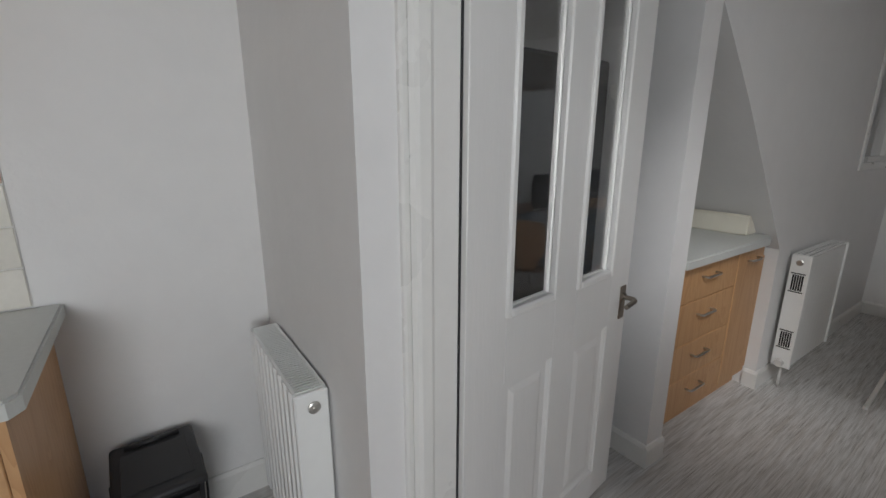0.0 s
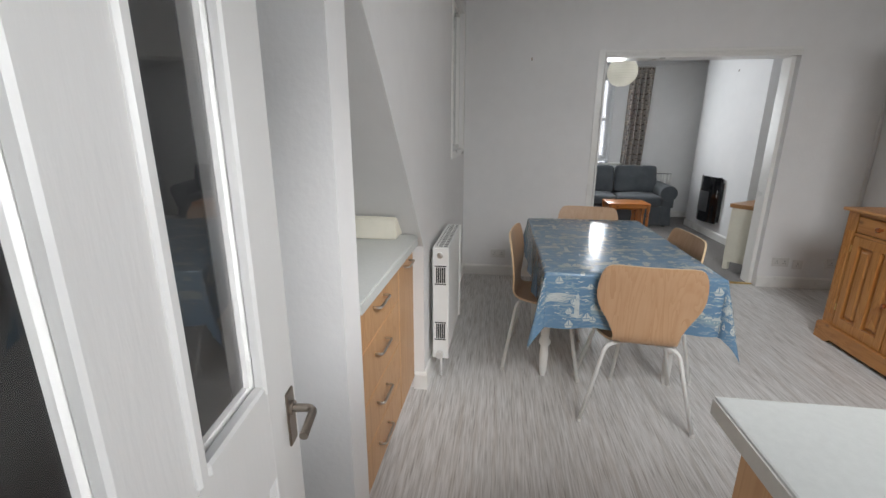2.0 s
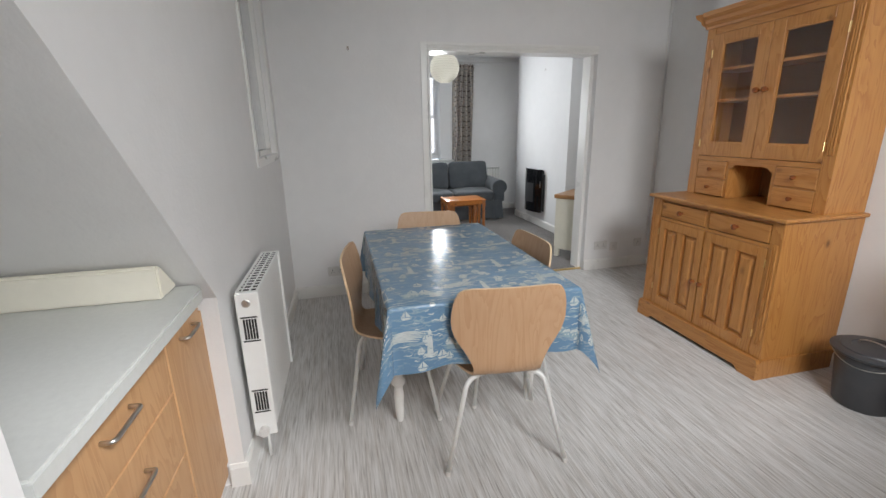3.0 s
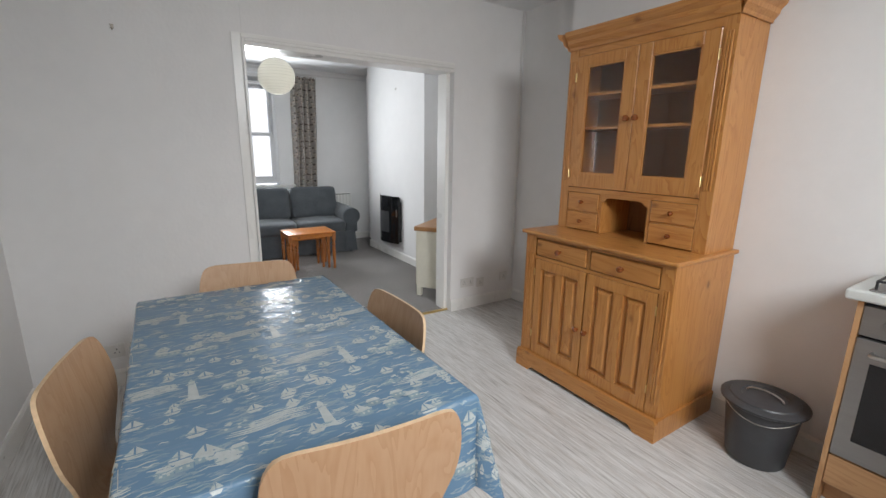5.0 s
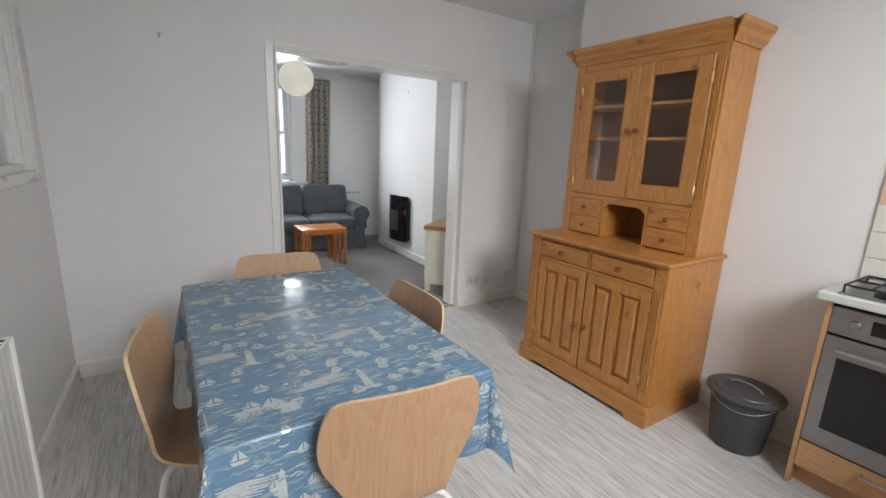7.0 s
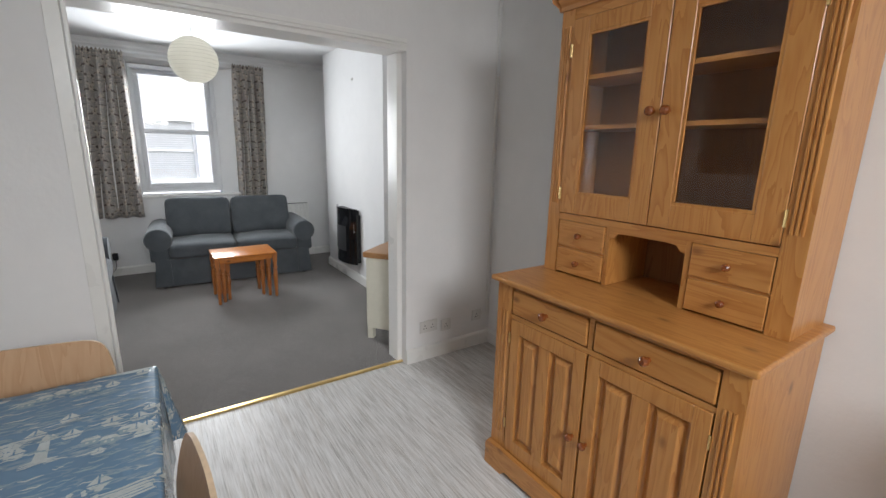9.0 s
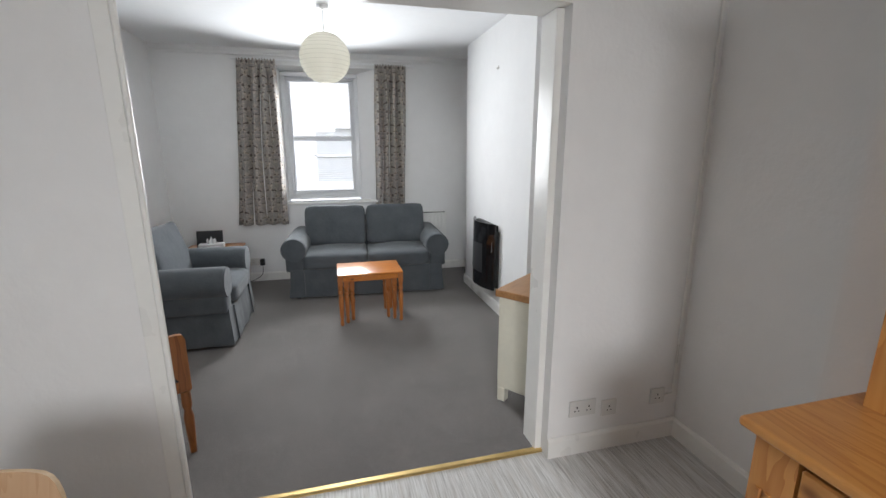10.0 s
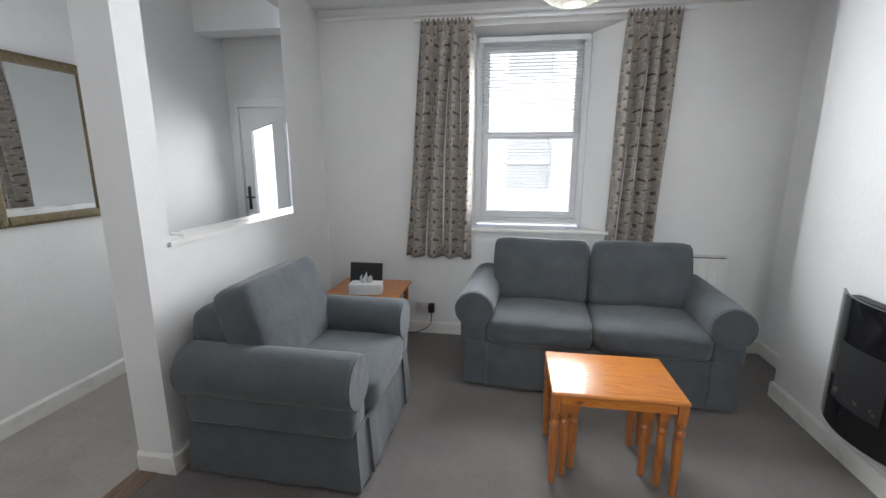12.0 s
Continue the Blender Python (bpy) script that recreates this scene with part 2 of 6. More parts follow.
def curtain_cloth():
    m = mat("damask_curtain", (0.3, 0.27, 0.24), 0.9, vary=0, sheen=0.2, spec=0.2)
    nt = m.node_tree
    # damask: mirrored repeats of a distorted pattern
    y, z = axis(m, 1), axis(m, 2)
    py = math_node(m, "PINGPONG", math_node(m, "ADD", y, 10.0), 0.075)
    pz = math_node(m, "MODULO", math_node(m, "ADD", z, 10.0), 0.24)
    cmb = nt.nodes.new("ShaderNodeCombineXYZ")
    nt.links.new(py, cmb.inputs[1])
    nt.links.new(pz, cmb.inputs[2])
    n = nt.nodes.new("ShaderNodeTexNoise")
    n.inputs["Scale"].default_value, n.inputs["Detail"].default_value, n.inputs["Distortion"].default_value = 17, 1.5, 1.2
    nt.links.new(cmb.outputs[0], n.inputs["Vector"])
    n2 = nt.nodes.new("ShaderNodeTexNoise")
    n2.inputs["Scale"].default_value, n2.inputs["Detail"].default_value = 30, 1.0
    nt.links.new(cmb.outputs[0], n2.inputs["Vector"])
    c = ramp(m, n.outputs[0], [(0.40, (0.46, 0.40, 0.34)), (0.46, (0.30, 0.28, 0.265)), (0.55, (0.33, 0.31, 0.285)), (0.60, (0.45, 0.39, 0.33))])
    c = mix(m, ramp(m, n2.outputs[0], [(0.60, (0, 0, 0)), (0.64, (1, 1, 1))]), c, (0.10, 0.075, 0.065))
    base(m, c)
    weave = noise_node(m, 500, 2)
    add_bump(m, weave.outputs[0], 0.25, 0.004)
    return m


def cushion_cloth():
    m = mat("woven_cushion", (0.5, 0.46, 0.42), 0.95, vary=0)
    a = stretched(m, 60, (1, 0.18, 1), 3, 0.4)
    base(m, ramp(m, a, [(0.36, (0.22, 0.17, 0.16)), (0.5, (0.55, 0.5, 0.46)), (0.64, (0.75, 0.72, 0.68))]))
    add_bump(m, a, 0.4, 0.008)
    return m


def oilcloth(name, colour):
    m = mat(name, colour, 0.16, vary=0, spec=0.5)
    # fine print of broken wave lines
    nt = m.node_tree
    w = stretched(m, 60, (1, 0.22, 1), 2, 0.7)
    patches = noise_node(m, 9, 2)
    lines = ramp(m, w, [(0.545, (0, 0, 0)), (0.57, (1, 1, 1)), (0.62, (1, 1, 1)), (0.65, (0, 0, 0))])
    f = math_node(m, "MULTIPLY", lines, math_node(m, "MULTIPLY", ramp(m, patches.outputs[0], [(0.4, (0.15, 0.15, 0.15)), (0.6, (1, 1, 1))]), 0.55))
    tone = mix(m, noise_node(m, 4, 3).outputs[0], tuple(c * 0.86 for c in colour), tuple(c * 1.14 for c in colour))
    base(m, mix(m, f, tone, (0.42, 0.48, 0.48)))
    soft = noise_node(m, 14, 2, distort=0.5)
    add_bump(m, soft.outputs[0], 0.4, 0.008)
    return m


def translucent(m, share):
    """Lets part of the light through, as paper does."""
    nt = m.node_tree
    t, x = nt.nodes.new("ShaderNodeBsdfTranslucent"), nt.nodes.new("ShaderNodeMixShader")
    t.inputs[0].default_value = m.node_tree.nodes["Principled BSDF"].inputs["Base Color"].default_value
    x.inputs[0].default_value = share
    nt.links.new(nt.nodes["Principled BSDF"].outputs[0], x.inputs[1])
    nt.links.new(t.outputs[0], x.inputs[2])
    nt.links.new(x.outputs[0], nt.nodes["Material Output"].inputs[0])


translucent(PAPER, 0.6)
VINYL = vinyl()
CARPET = carpet("grey_carpet", (0.165, 0.15, 0.142))
CARPET_H = carpet("hall_carpet", (0.36, 0.33, 0.30))
SOFA = fabric("blue_grey_cotton", (0.096, 0.108, 0.119))
CURTAIN = curtain_cloth()
CUSHION = cushion_cloth()
CLOTH = oilcloth("blue_oilcloth", (0.135, 0.24, 0.36))
PRINT = mat("pale_print", (0.50, 0.545, 0.54), 0.18, vary=0.12, scale=40)
PRINT_2 = mat("mid_print", (0.27, 0.37, 0.42), 0.18, vary=0.12, scale=40)
CLOTHBACK = mat("oilcloth_back", (0.75, 0.76, 0.76), 0.8, vary=0.04)


def glass(name, tint=(1, 1, 1)):
    m = bpy.data.materials.new(name)
    m.use_nodes = True
    b = m.node_tree.nodes["Principled BSDF"]
    b.inputs["Base Color"].default_value = (*tint, 1)
    b.inputs["Transmission Weight"].default_value, b.inputs["Roughness"].default_value, b.inputs["IOR"].default_value = 1.0, 0.0, 1.45
    return m


GLASS = glass("clear_glass")
MIRROR = bpy.data.materials.new("mirror_glass")
MIRROR.use_nodes = True
for key, val in (("Base Color", (0.9, 0.92, 0.92, 1)), ("Metallic", 1.0), ("Roughness", 0.02)):
    MIRROR.node_tree.nodes["Principled BSDF"].inputs[key].default_value = val


# ---- mesh helpers ----
def box(bm, x0, x1, y0, y1, z0, z1, bev=0.0, seg=1):
    r = bmesh.ops.create_cube(bm, size=1, matrix=Matrix.Translation(((x0 + x1) / 2, (y0 + y1) / 2, (z0 + z1) / 2)) @ Matrix.Diagonal((abs(x1 - x0), abs(y1 - y0), abs(z1 - z0), 1)))
    if bev:
        es = list({e for v in r["verts"] for e in v.link_edges})
        bmesh.ops.bevel(bm, geom=es, offset=min(bev, 0.45 * min(abs(x1 - x0), abs(y1 - y0), abs(z1 - z0))), segments=seg, affect="EDGES", profile=0.5)
    return bm


def B(*a, bev=0.0, seg=1):
    return box(bmesh.new(), *a, bev=bev, seg=seg)


def lathe(bm, profile, m=None, n=20, cap=True):
    """A turned shape; profile: (radius, height) from the bottom up."""
    m = m or Matrix()
    rings = [[bm.verts.new(m @ Vector((r * math.cos(2 * math.pi * k / n), r * math.sin(2 * math.pi * k / n), z))) for k in range(n)] for r, z in profile]
    for a, b in zip(rings, rings[1:]):
        for k in range(n):
            bm.faces.new((a[k], a[(k + 1) % n], b[(k + 1) % n], b[k]))
    if cap:
        bm.faces.new(rings[0][::-1])
        bm.faces.new(rings[-1])
    return bm


def tube(bm, pts, r, n=10):
    """A round bar along points."""
    pts = [Vector(p) for p in pts]
    rings, side = [], None
    for i, p in enumerate(pts):
        d = (pts[min(i + 1, len(pts) - 1)] - pts[max(i - 1, 0)]).normalized()
        if side is None:
            side = d.orthogonal().normalized()
        side = (side - d * side.dot(d)).normalized()
        up = d.cross(side)
        rings.append([bm.verts.new(p + r * (math.cos(2 * math.pi * k / n) * side + math.sin(2 * math.pi * k / n) * up)) for k in range(n)])
    for a, b in zip(rings, rings[1:]):
        for k in range(n):
            bm.faces.new((a[k], a[(k + 1) % n], b[(k + 1) % n], b[k]))
    bm.faces.new(rings[0][::-1])
    bm.faces.new(rings[-1])
    return bm


def bend(pts, r=0.04, n=5):
    """A path with its inner corners rounded."""
    pts = [Vector(p) for p in pts]
    out = [pts[0]]
    for a, b, c in zip(pts, pts[1:], pts[2:]):
        p, q = b + (a - b).normalized() * r, b + (c - b).normalized() * r
        for k in range(n + 1):
            t = k / n
            out.append((1 - t) ** 2 * p + 2 * t * (1 - t) * b + t * t * q)
    return out + [pts[-1]]


def prism(bm, outline, y0, y1, plane="xz"):
    """An outline drawn out in depth. xz: outline in x and z, depth in y; yz: depth in x; xy: depth in z."""
    def at(p, d):
        return {"xz": (p[0], d, p[1]), "yz": (d, p[0], p[1]), "xy": (p[0], p[1], d)}[plane]
    a = [bm.verts.new(at(p, y0)) for p in outline]
    b = [bm.verts.new(at(p, y1)) for p in outline]
    bm.faces.new(a)
    bm.faces.new(b[::-1])
    for k in range(len(a)):
        j = (k + 1) % len(a)
        bm.faces.new((a[k], b[k], b[j], a[j]))
    bmesh.ops.recalc_face_normals(bm, faces=bm.faces[:])
    return bm


def cushion(bm, sx, sy, sz, m=None, puff=0.35, n=10, k=6):
    """A soft, rounded block, sx by sy by sz, centred."""
    m = m or Matrix()
    r = bmesh.ops.create_cube(bm, size=1)
    vs = r["verts"]
    es = list({e for v in vs for e in v.link_edges})
    bmesh.ops.subdivide_edges(bm, edges=es, cuts=n, use_grid_fill=True)
    for v in [v for v in bm.verts if all(abs(c) <= 0.5001 for c in v.co)]:
        x, y, z = (c * 2 for c in v.co)
        q = (abs(x) ** k + abs(y) ** k + abs(z) ** k) ** (1 / k)
        x, y, z = x / q, y / q, z / q
        b = 1 + puff * (1 - x * x) * (1 - y * y) * (1 if abs(z) > 0.3 else 0.3)
        p = Vector((x * sx / 2, y * sy / 2, z * sz / 2 * b))
        p += Vector((1, 1, 1)) * 0.006 * noise.noise(Vector((x * 2.2 + sx * 9, y * 2.2, z * 2 + sy * 7)))
        v.co = Vector((1e3, 0, 0)) + p
    for v in bm.verts:
        if v.co.x > 500:
            v.co = m @ (v.co - Vector((1e3, 0, 0)))
    return bm


def obj(name, bm, material, smooth=False):
    me = bpy.data.meshes.new(name)
    bm.to_mesh(me)
    bm.free()
    for m in material if isinstance(material, (list, tuple)) else (material,):
        me.materials.append(m)
    if smooth:
        me.shade_smooth()
        if smooth is not True:
            me.set_sharp_from_angle(angle=radians(smooth))
    return new(name, me)


def part(name, bm, material, parent, label="", smooth=False, m=None):
    ob = obj(name, bm, material, smooth)
    ob.parent = parent
    if m is not None:
        ob.matrix_basis = m
    return tagged(ob, label)


def thing(name, m, label, category, group="", kind=""):
    ob = new(name)
    ob.empty_display_size = 0.1
    ob.matrix_basis = m
    return tagged(ob, label, category, group, kind)


def structure(name, bm, material, label="", smooth=False, m=None):
    ob = obj(name, bm, material, smooth)
    if m is not None:
        ob.matrix_basis = m
    return tagged(ob, label, "", "", "structure")


# ---- structure ----
LW = pose(2.195, 1.834, 0, 0, 0, -0.9)  # frame of the stair-side wall: u along it, v into it
KC, LC = 2.63, 2.55  # ceilings

structure("floor", B(-1.3, 5.5, -1.95, 3.2, -0.12, 0.0), VINYL, "grey-beige streaked vinyl floor of the kitchen")
structure("floor_living", B(5.5, 9.1, -1.95, 1.70, -0.12, 0.006), CARPET, "plain grey fitted carpet")
structure("floor_hall", B(3.5, 9.6, 1.82, 2.71, -0.12, 0.004), CARPET_H, "light beige hall carpet")
structure("threshold_hall", B(5.62, 7.16, 1.70, 1.82, -0.1, 0.009, bev=0.003), STRIPEWOOD, "dark wooden threshold strip")

# end wall behind the camera
structure("wall_west", B(-1.4, -1.2, -1.95, 3.2, 0, KC), WALL, "off-white painted plaster wall")

# cooker side wall, chimney breast and alcove
bm = B(-1.2, -1.19, -1.95, -1.48, 0, KC)
box(bm, 0.15, 4.62, -1.95, -1.48, 0, KC)
box(bm, -1.19, 0.15, -1.95, -1.48, 0, 1.05)
box(bm, -1.19, 0.15, -1.95, -1.48, 2.25, KC)
structure("wall_south", bm, WALL, "off-white painted plaster wall with an assumed window opening")
# Assumed window, out of view, added as the way in for the fill.
w = tagged(new("window_assumed"), "assumed white framed window, added out of view", "", "", "structure")
w.matrix_basis = pose(-0.52, -1.75, 1.05) @ Matrix.Diagonal((0.955, 1, 1, 1))
bm = bmesh.new()
for a in ((-0.7, -0.64, 0, 1.2), (0.64, 0.7, 0, 1.2), (-0.03, 0.03, 0.06, 1.14)):
    box(bm, a[0], a[1], -0.03, 0.03, a[2], a[3])
box(bm, -0.64, 0.64, -0.03, 0.03, 0, 0.06)
box(bm, -0.64, 0.64, -0.03, 0.03, 1.14, 1.2)
part("window_frame", bm, UPVC, w)
structure("wall_south_alcove", B(4.62, 5.62, -1.95, -1.79, 0, KC), WALL, "off-white painted plaster wall")
structure("wall_north_kitchen", B(-1.4, 0.86, 2.70, 2.84, 0, KC), WALL, "off-white painted plaster wall")
bm = B(0.86, 0.97, 1.80, 3.06, 0, KC)
box(bm, 0.97, 1.06, 1.80, 1.95, 0, KC)
box(bm, 1.06, 2.195, 1.93, 2.05, 2.05, KC)
structure("wall_cupboard", bm, WALL, "off-white wall beside the cupboard door")
structure("cupboard_lining", B(1.061, 1.20, 1.93, 2.05, 0, 2.05), GLOSS, "white door lining")
bm = B(0.97, 2.3, 2.95, 3.06, 0, 2.6)
box(bm, 0.97, 2.3, 2.05, 2.95, 2.2, 2.3)
structure("cupboard_inside", bm, WALL, "plain white cupboard wall")

# stair-side wall with the sloping soffit
def slope(u):
    return 0.845 + 1.06 * (1.13 - u)


bm = B(0.0, 0.125, 0, 1.1, 0, KC)
box(bm, 0.125, 0.14, 0.1, 1.1, 0, KC)
prism(bm, [(0.125, KC), (0.125, slope(0.125)), (0.45, slope(0.45) + 0.03), (0.80, slope(0.80) + 0.02), (1.13, slope(1.13)), (1.13, KC)], 0, 0.80)
box(bm, 0.14, 1.13, 0.68, 0.80, 0, 2.0)
box(bm, 1.13, 1.36, 0, 0.80, 0, KC)
W0, W1, WZ0, WZ1 = 2.28, 3.04, 1.28, 2.40
box(bm, 1.36, W0, 0, 0.12, 0, KC)
box(bm, W1, 3.3, 0, 0.12, 0, KC)
box(bm, W0, W1, 0, 0.12, 0, WZ0)
box(bm, W0, W1, 0, 0.12, WZ1, KC)
structure("wall_stairs", bm, WALL, "off-white wall with sloping understairs recess", m=LW)

w = tagged(new("window_2"), "white wooden framed borrowed-light window", "", "", "structure")
w.matrix_basis = LW
bm = bmesh.new()
for a in ((W0 - 0.05, W0, WZ0 - 0.05, WZ1 + 0.05), (W1, W1 + 0.05, WZ0 - 0.05, WZ1 + 0.05)):
    box(bm, a[0], a[1], -0.012, 0, a[2], a[3], bev=0.003)
box(bm, W0, W1, -0.012, 0, WZ0 - 0.05, WZ0, bev=0.003)
box(bm, W0, W1, -0.012, 0, WZ1, WZ1 + 0.05, bev=0.003)
part("architrave", bm, GLOSS, w)
bm = bmesh.new()
box(bm, W0, W0 + 0.035, 0.03, 0.09, WZ0, WZ1)
box(bm, W1 - 0.035, W1, 0.03, 0.09, WZ0, WZ1)
box(bm, W0 + 0.035, W1 - 0.035, 0.03, 0.09, WZ0, WZ0 + 0.035)
box(bm, W0 + 0.035, W1 - 0.035, 0.03, 0.09, WZ1 - 0.035, WZ1)
part("window_frame", bm, GLOSS, w)
pn = part("pane", B(W0 + 0.035, W1 - 0.035, 0.058, 0.062, WZ0 + 0.035, WZ1 - 0.035), GLASS, w)
pn.visible_shadow = False
part("catch", B(W0 + 0.005, W0 + 0.03, 0.015, 0.03, 1.86, 1.885, bev=0.003), CHROME, w, "small metal catch")

# wall between kitchen and living room, with the wide opening
OY0, OY1, OZ = -1.045, 0.53, 2.082
OYL = 0.70  # the jamb splays open towards the living room
bm = B(5.44, 5.62, -1.95, OY0, 0, KC)
prism(bm, [(5.44, OY1 + 0.008), (5.62, OYL), (5.62, 2.95), (5.44, 2.95)], 0, KC, "xy")
prism(bm, [(5.44, OY0), (5.62, OY0), (5.62, OYL - 0.001), (5.44, OY1 + 0.007)], OZ, KC, "xy")
structure("wall_between", bm, WALL, "off-white wall with a wide square opening")
bm = bmesh.new()
box(bm, 5.430, 5.44, OY1 + 0.016, OY1 + 0.072, 0, OZ + 0.042, bev=0.003)
box(bm, 5.424, 5.44, OY1 - 0.004, OY1 + 0.014, 0, OZ + 0.014, bev=0.004)
box(bm, 5.430, 5.44, OY0, OY1 + 0.016, OZ + 0.016, OZ + 0.042, bev=0.003)
box(bm, 5.424, 5.44, OY0, OY1 - 0.004, OZ - 0.004, OZ + 0.014, bev=0.004)
structure("trim_opening", bm, GLOSS, "white painted opening trim")
bm = bmesh.new()
prism(bm, [(5.4405, OY1 - 0.002), (5.635, OYL - 0.016), (5.635, OYL), (5.6205, OYL), (5.4405, OY1 + 0.007)], 0, OZ - 0.026, "xy")
prism(bm, [(5.4405, OY0), (5.635, OY0), (5.635, OYL - 0.002), (5.4405, OY1 - 0.003)], OZ - 0.025, OZ - 0.001, "xy")
box(bm, 5.50, 5.635, OY0, OY0 + 0.035, 0, OZ - 0.026, bev=0.003)
box(bm, 5.621, 5.634, OYL + 0.001, OYL + 0.06, 0, OZ + 0.05, bev=0.003)
box(bm, 5.62, 5.635, OY0 - 0.06, OY0, 0, OZ + 0.05, bev=0.003)
structure("trim_lining", bm, GLOSS, "white painted opening lining")
bm = bmesh.new()
prism(bm, [(5.482, 0.0), (5.482, 0.006), (5.49, 0.011), (5.512, 0.011), (5.52, 0.006), (5.52, 0.0)], OY0, OY1, "xz")
structure("threshold", bm, BRASS, "brass carpet threshold strip")

# living room
LYN = 1.62  # living room side of the hall wall
structure("wall_south_living", B(5.62, 9.4, -1.98, -1.79, 0, LC), WALL_L, "white painted plaster wall")
structure("chimney_breast", B(6.75, 8.34, -1.79, -1.53, 0, LC), WALL_L, "white painted chimney breast")
H0, H1, HZ = 7.305, 8.455, 1.06
bm = B(7.16, H0, LYN, 1.80, 0, LC)
prism(bm, [(H1 - 0.03, LYN), (9.6, LYN), (9.6, 1.80), (H1 + 0.33, 1.80)], 0, LC, "xy")
prism(bm, [(H0, LYN), (H1 - 0.031, LYN), (H1 + 0.329, 1.80), (H0, 1.80)], 0, HZ, "xy")
prism(bm, [(H0, LYN), (H1 - 0.031, LYN), (H1 + 0.329, 1.80), (H0, 1.80)], 2.50, LC, "xy")
box(bm, 5.62, 7.16, LYN, 1.80, 2.42, LC)
structure("wall_north_living", bm, WALL_L, "white painted wall with a window-like hatch")
bm = prism(bmesh.new(), [(H0 - 0.008, LYN - 0.012), (H1 - 0.02, LYN - 0.012), (H1 - 0.02, LYN - 0.001), (H1 - 0.036, LYN), (H1 + 0.32, 1.80), (H1 + 0.32, 1.81), (H0 + 0.002, 1.81), (H0 + 0.002, LYN - 0.001), (H0 - 0.008, LYN - 0.001)], HZ + 0.001, HZ + 0.02, "xy")
structure("hatch_sill", bm, GLOSS, "white painted hatch sill")

# window wall with splayed reveals
WY0, WY1, WB, WT = -0.445, 0.405, 0.93, 2.36
bm = bmesh.new()
prism(bm, [(9.0, LYN), (9.0, 0.43), (9.17, WY1), (9.4, WY1), (9.4, LYN)], 0, LC, "xy")
prism(bm, [(9.0, -1.79), (9.4, -1.79), (9.4, WY0), (9.17, WY0), (9.0, -0.64)], 0, LC, "xy")
prism(bm, [(9.0, 0), (9.0, 0.885), (9.4, 0.885), (9.4, 0)], -0.64, 0.43, "xz")
prism(bm, [(9.0, 2.395), (9.0, LC), (9.4, LC), (9.4, WT), (9.17, WT)], -0.64, 0.43, "xz")
structure("wall_east", bm, WALL_L, "white painted window wall")
structure("window_board", B(8.965, 9.14, -0.66, 0.45, 0.888, 0.914, bev=0.006, seg=2), GLOSS, "white painted window board")

w = tagged(new("window_1"), "white sash window with a venetian blind", "", "", "structure")
w.matrix_basis = pose(9.2, 0, 0)
bm = bmesh.new()
box(bm, -0.02, 0.08, WY0, WY0 + 0.05, WB, WT, bev=0.004)
box(bm, -0.02, 0.08, WY1 - 0.05, WY1, WB, WT, bev=0.004)
box(bm, -0.02, 0.08, WY0 + 0.05, WY1 - 0.05, WB, WB + 0.05, bev=0.004)
box(bm, -0.02, 0.08, WY0 + 0.05, WY1 - 0.05, WT - 0.05, WT, bev=0.004)
part("window_frame", bm, UPVC, w)
MID = 1.63
for nm, z0, z1, x in (("lower_sash", WB + 0.05, MID + 0.03, 0.0), ("upper_sash", MID - 0.02, WT - 0.05, 0.035)):
    bm = bmesh.new()
    box(bm, x, x + 0.035, WY0 + 0.05, WY0 + 0.095, z0, z1, bev=0.003)
    box(bm, x, x + 0.035, WY1 - 0.095, WY1 - 0.05, z0, z1, bev=0.003)
    box(bm, x, x + 0.035, WY0 + 0.095, WY1 - 0.095, z0, z0 + 0.05, bev=0.003)
    box(bm, x, x + 0.035, WY0 + 0.095, WY1 - 0.095, z1 - 0.045, z1, bev=0.003)
    s = part(nm, bm, UPVC, w)
    p = part("pane", B(x + 0.015, x + 0.019, WY0 + 0.095, WY1 - 0.095, z0 + 0.05, z1 - 0.045), GLASS, s)
    p.visible_shadow = False

# venetian blind
bl = thing("venetian_blind", pose(9.135, 0, 0), "white venetian blind with open slats in the window", "blind")
part("head_rail", B(-0.02, 0.02, WY0 + 0.02, WY1 - 0.02, 2.305, 2.345, bev=0.004), BLIND, bl)
part("bottom_rail", B(-0.012, 0.012, WY0 + 0.03, WY1 - 0.03, WB + 0.012, WB + 0.028, bev=0.003), BLIND, bl)
slat = bmesh.new()
prism(slat, [(-0.0105, -0.0012), (-0.006, 0.0002), (0.0, 0.0008), (0.006, 0.0002), (0.0105, -0.0012), (0.006, -0.0004), (0, 0.0002), (-0.006, -0.0004)], WY0 + 0.03, WY1 - 0.03)
first = None
z = WB + 0.055
while z < 2.30:
    if first is None:
        first = part("slat", slat, BLIND, bl)
        first.matrix_basis = pose(0, 0, z, 0, 4, 0)
    else:
        o = new("slat", first.data)
        o.parent = bl
        o.matrix_basis = pose(0, 0, z, 0, 4, 0)
    z += 0.0245
for y in (WY0 + 0.12, WY1 - 0.12):
    part("cord", tube(bmesh.new(), [(0, y, WB + 0.02), (0, y, 2.31)], 0.001, 6), BLIND, bl)
part("wand", tube(bmesh.new(), [(-0.025, WY0 + 0.05, 1.55), (-0.025, WY0 + 0.05, 2.30)], 0.003, 6), UPVC, bl)

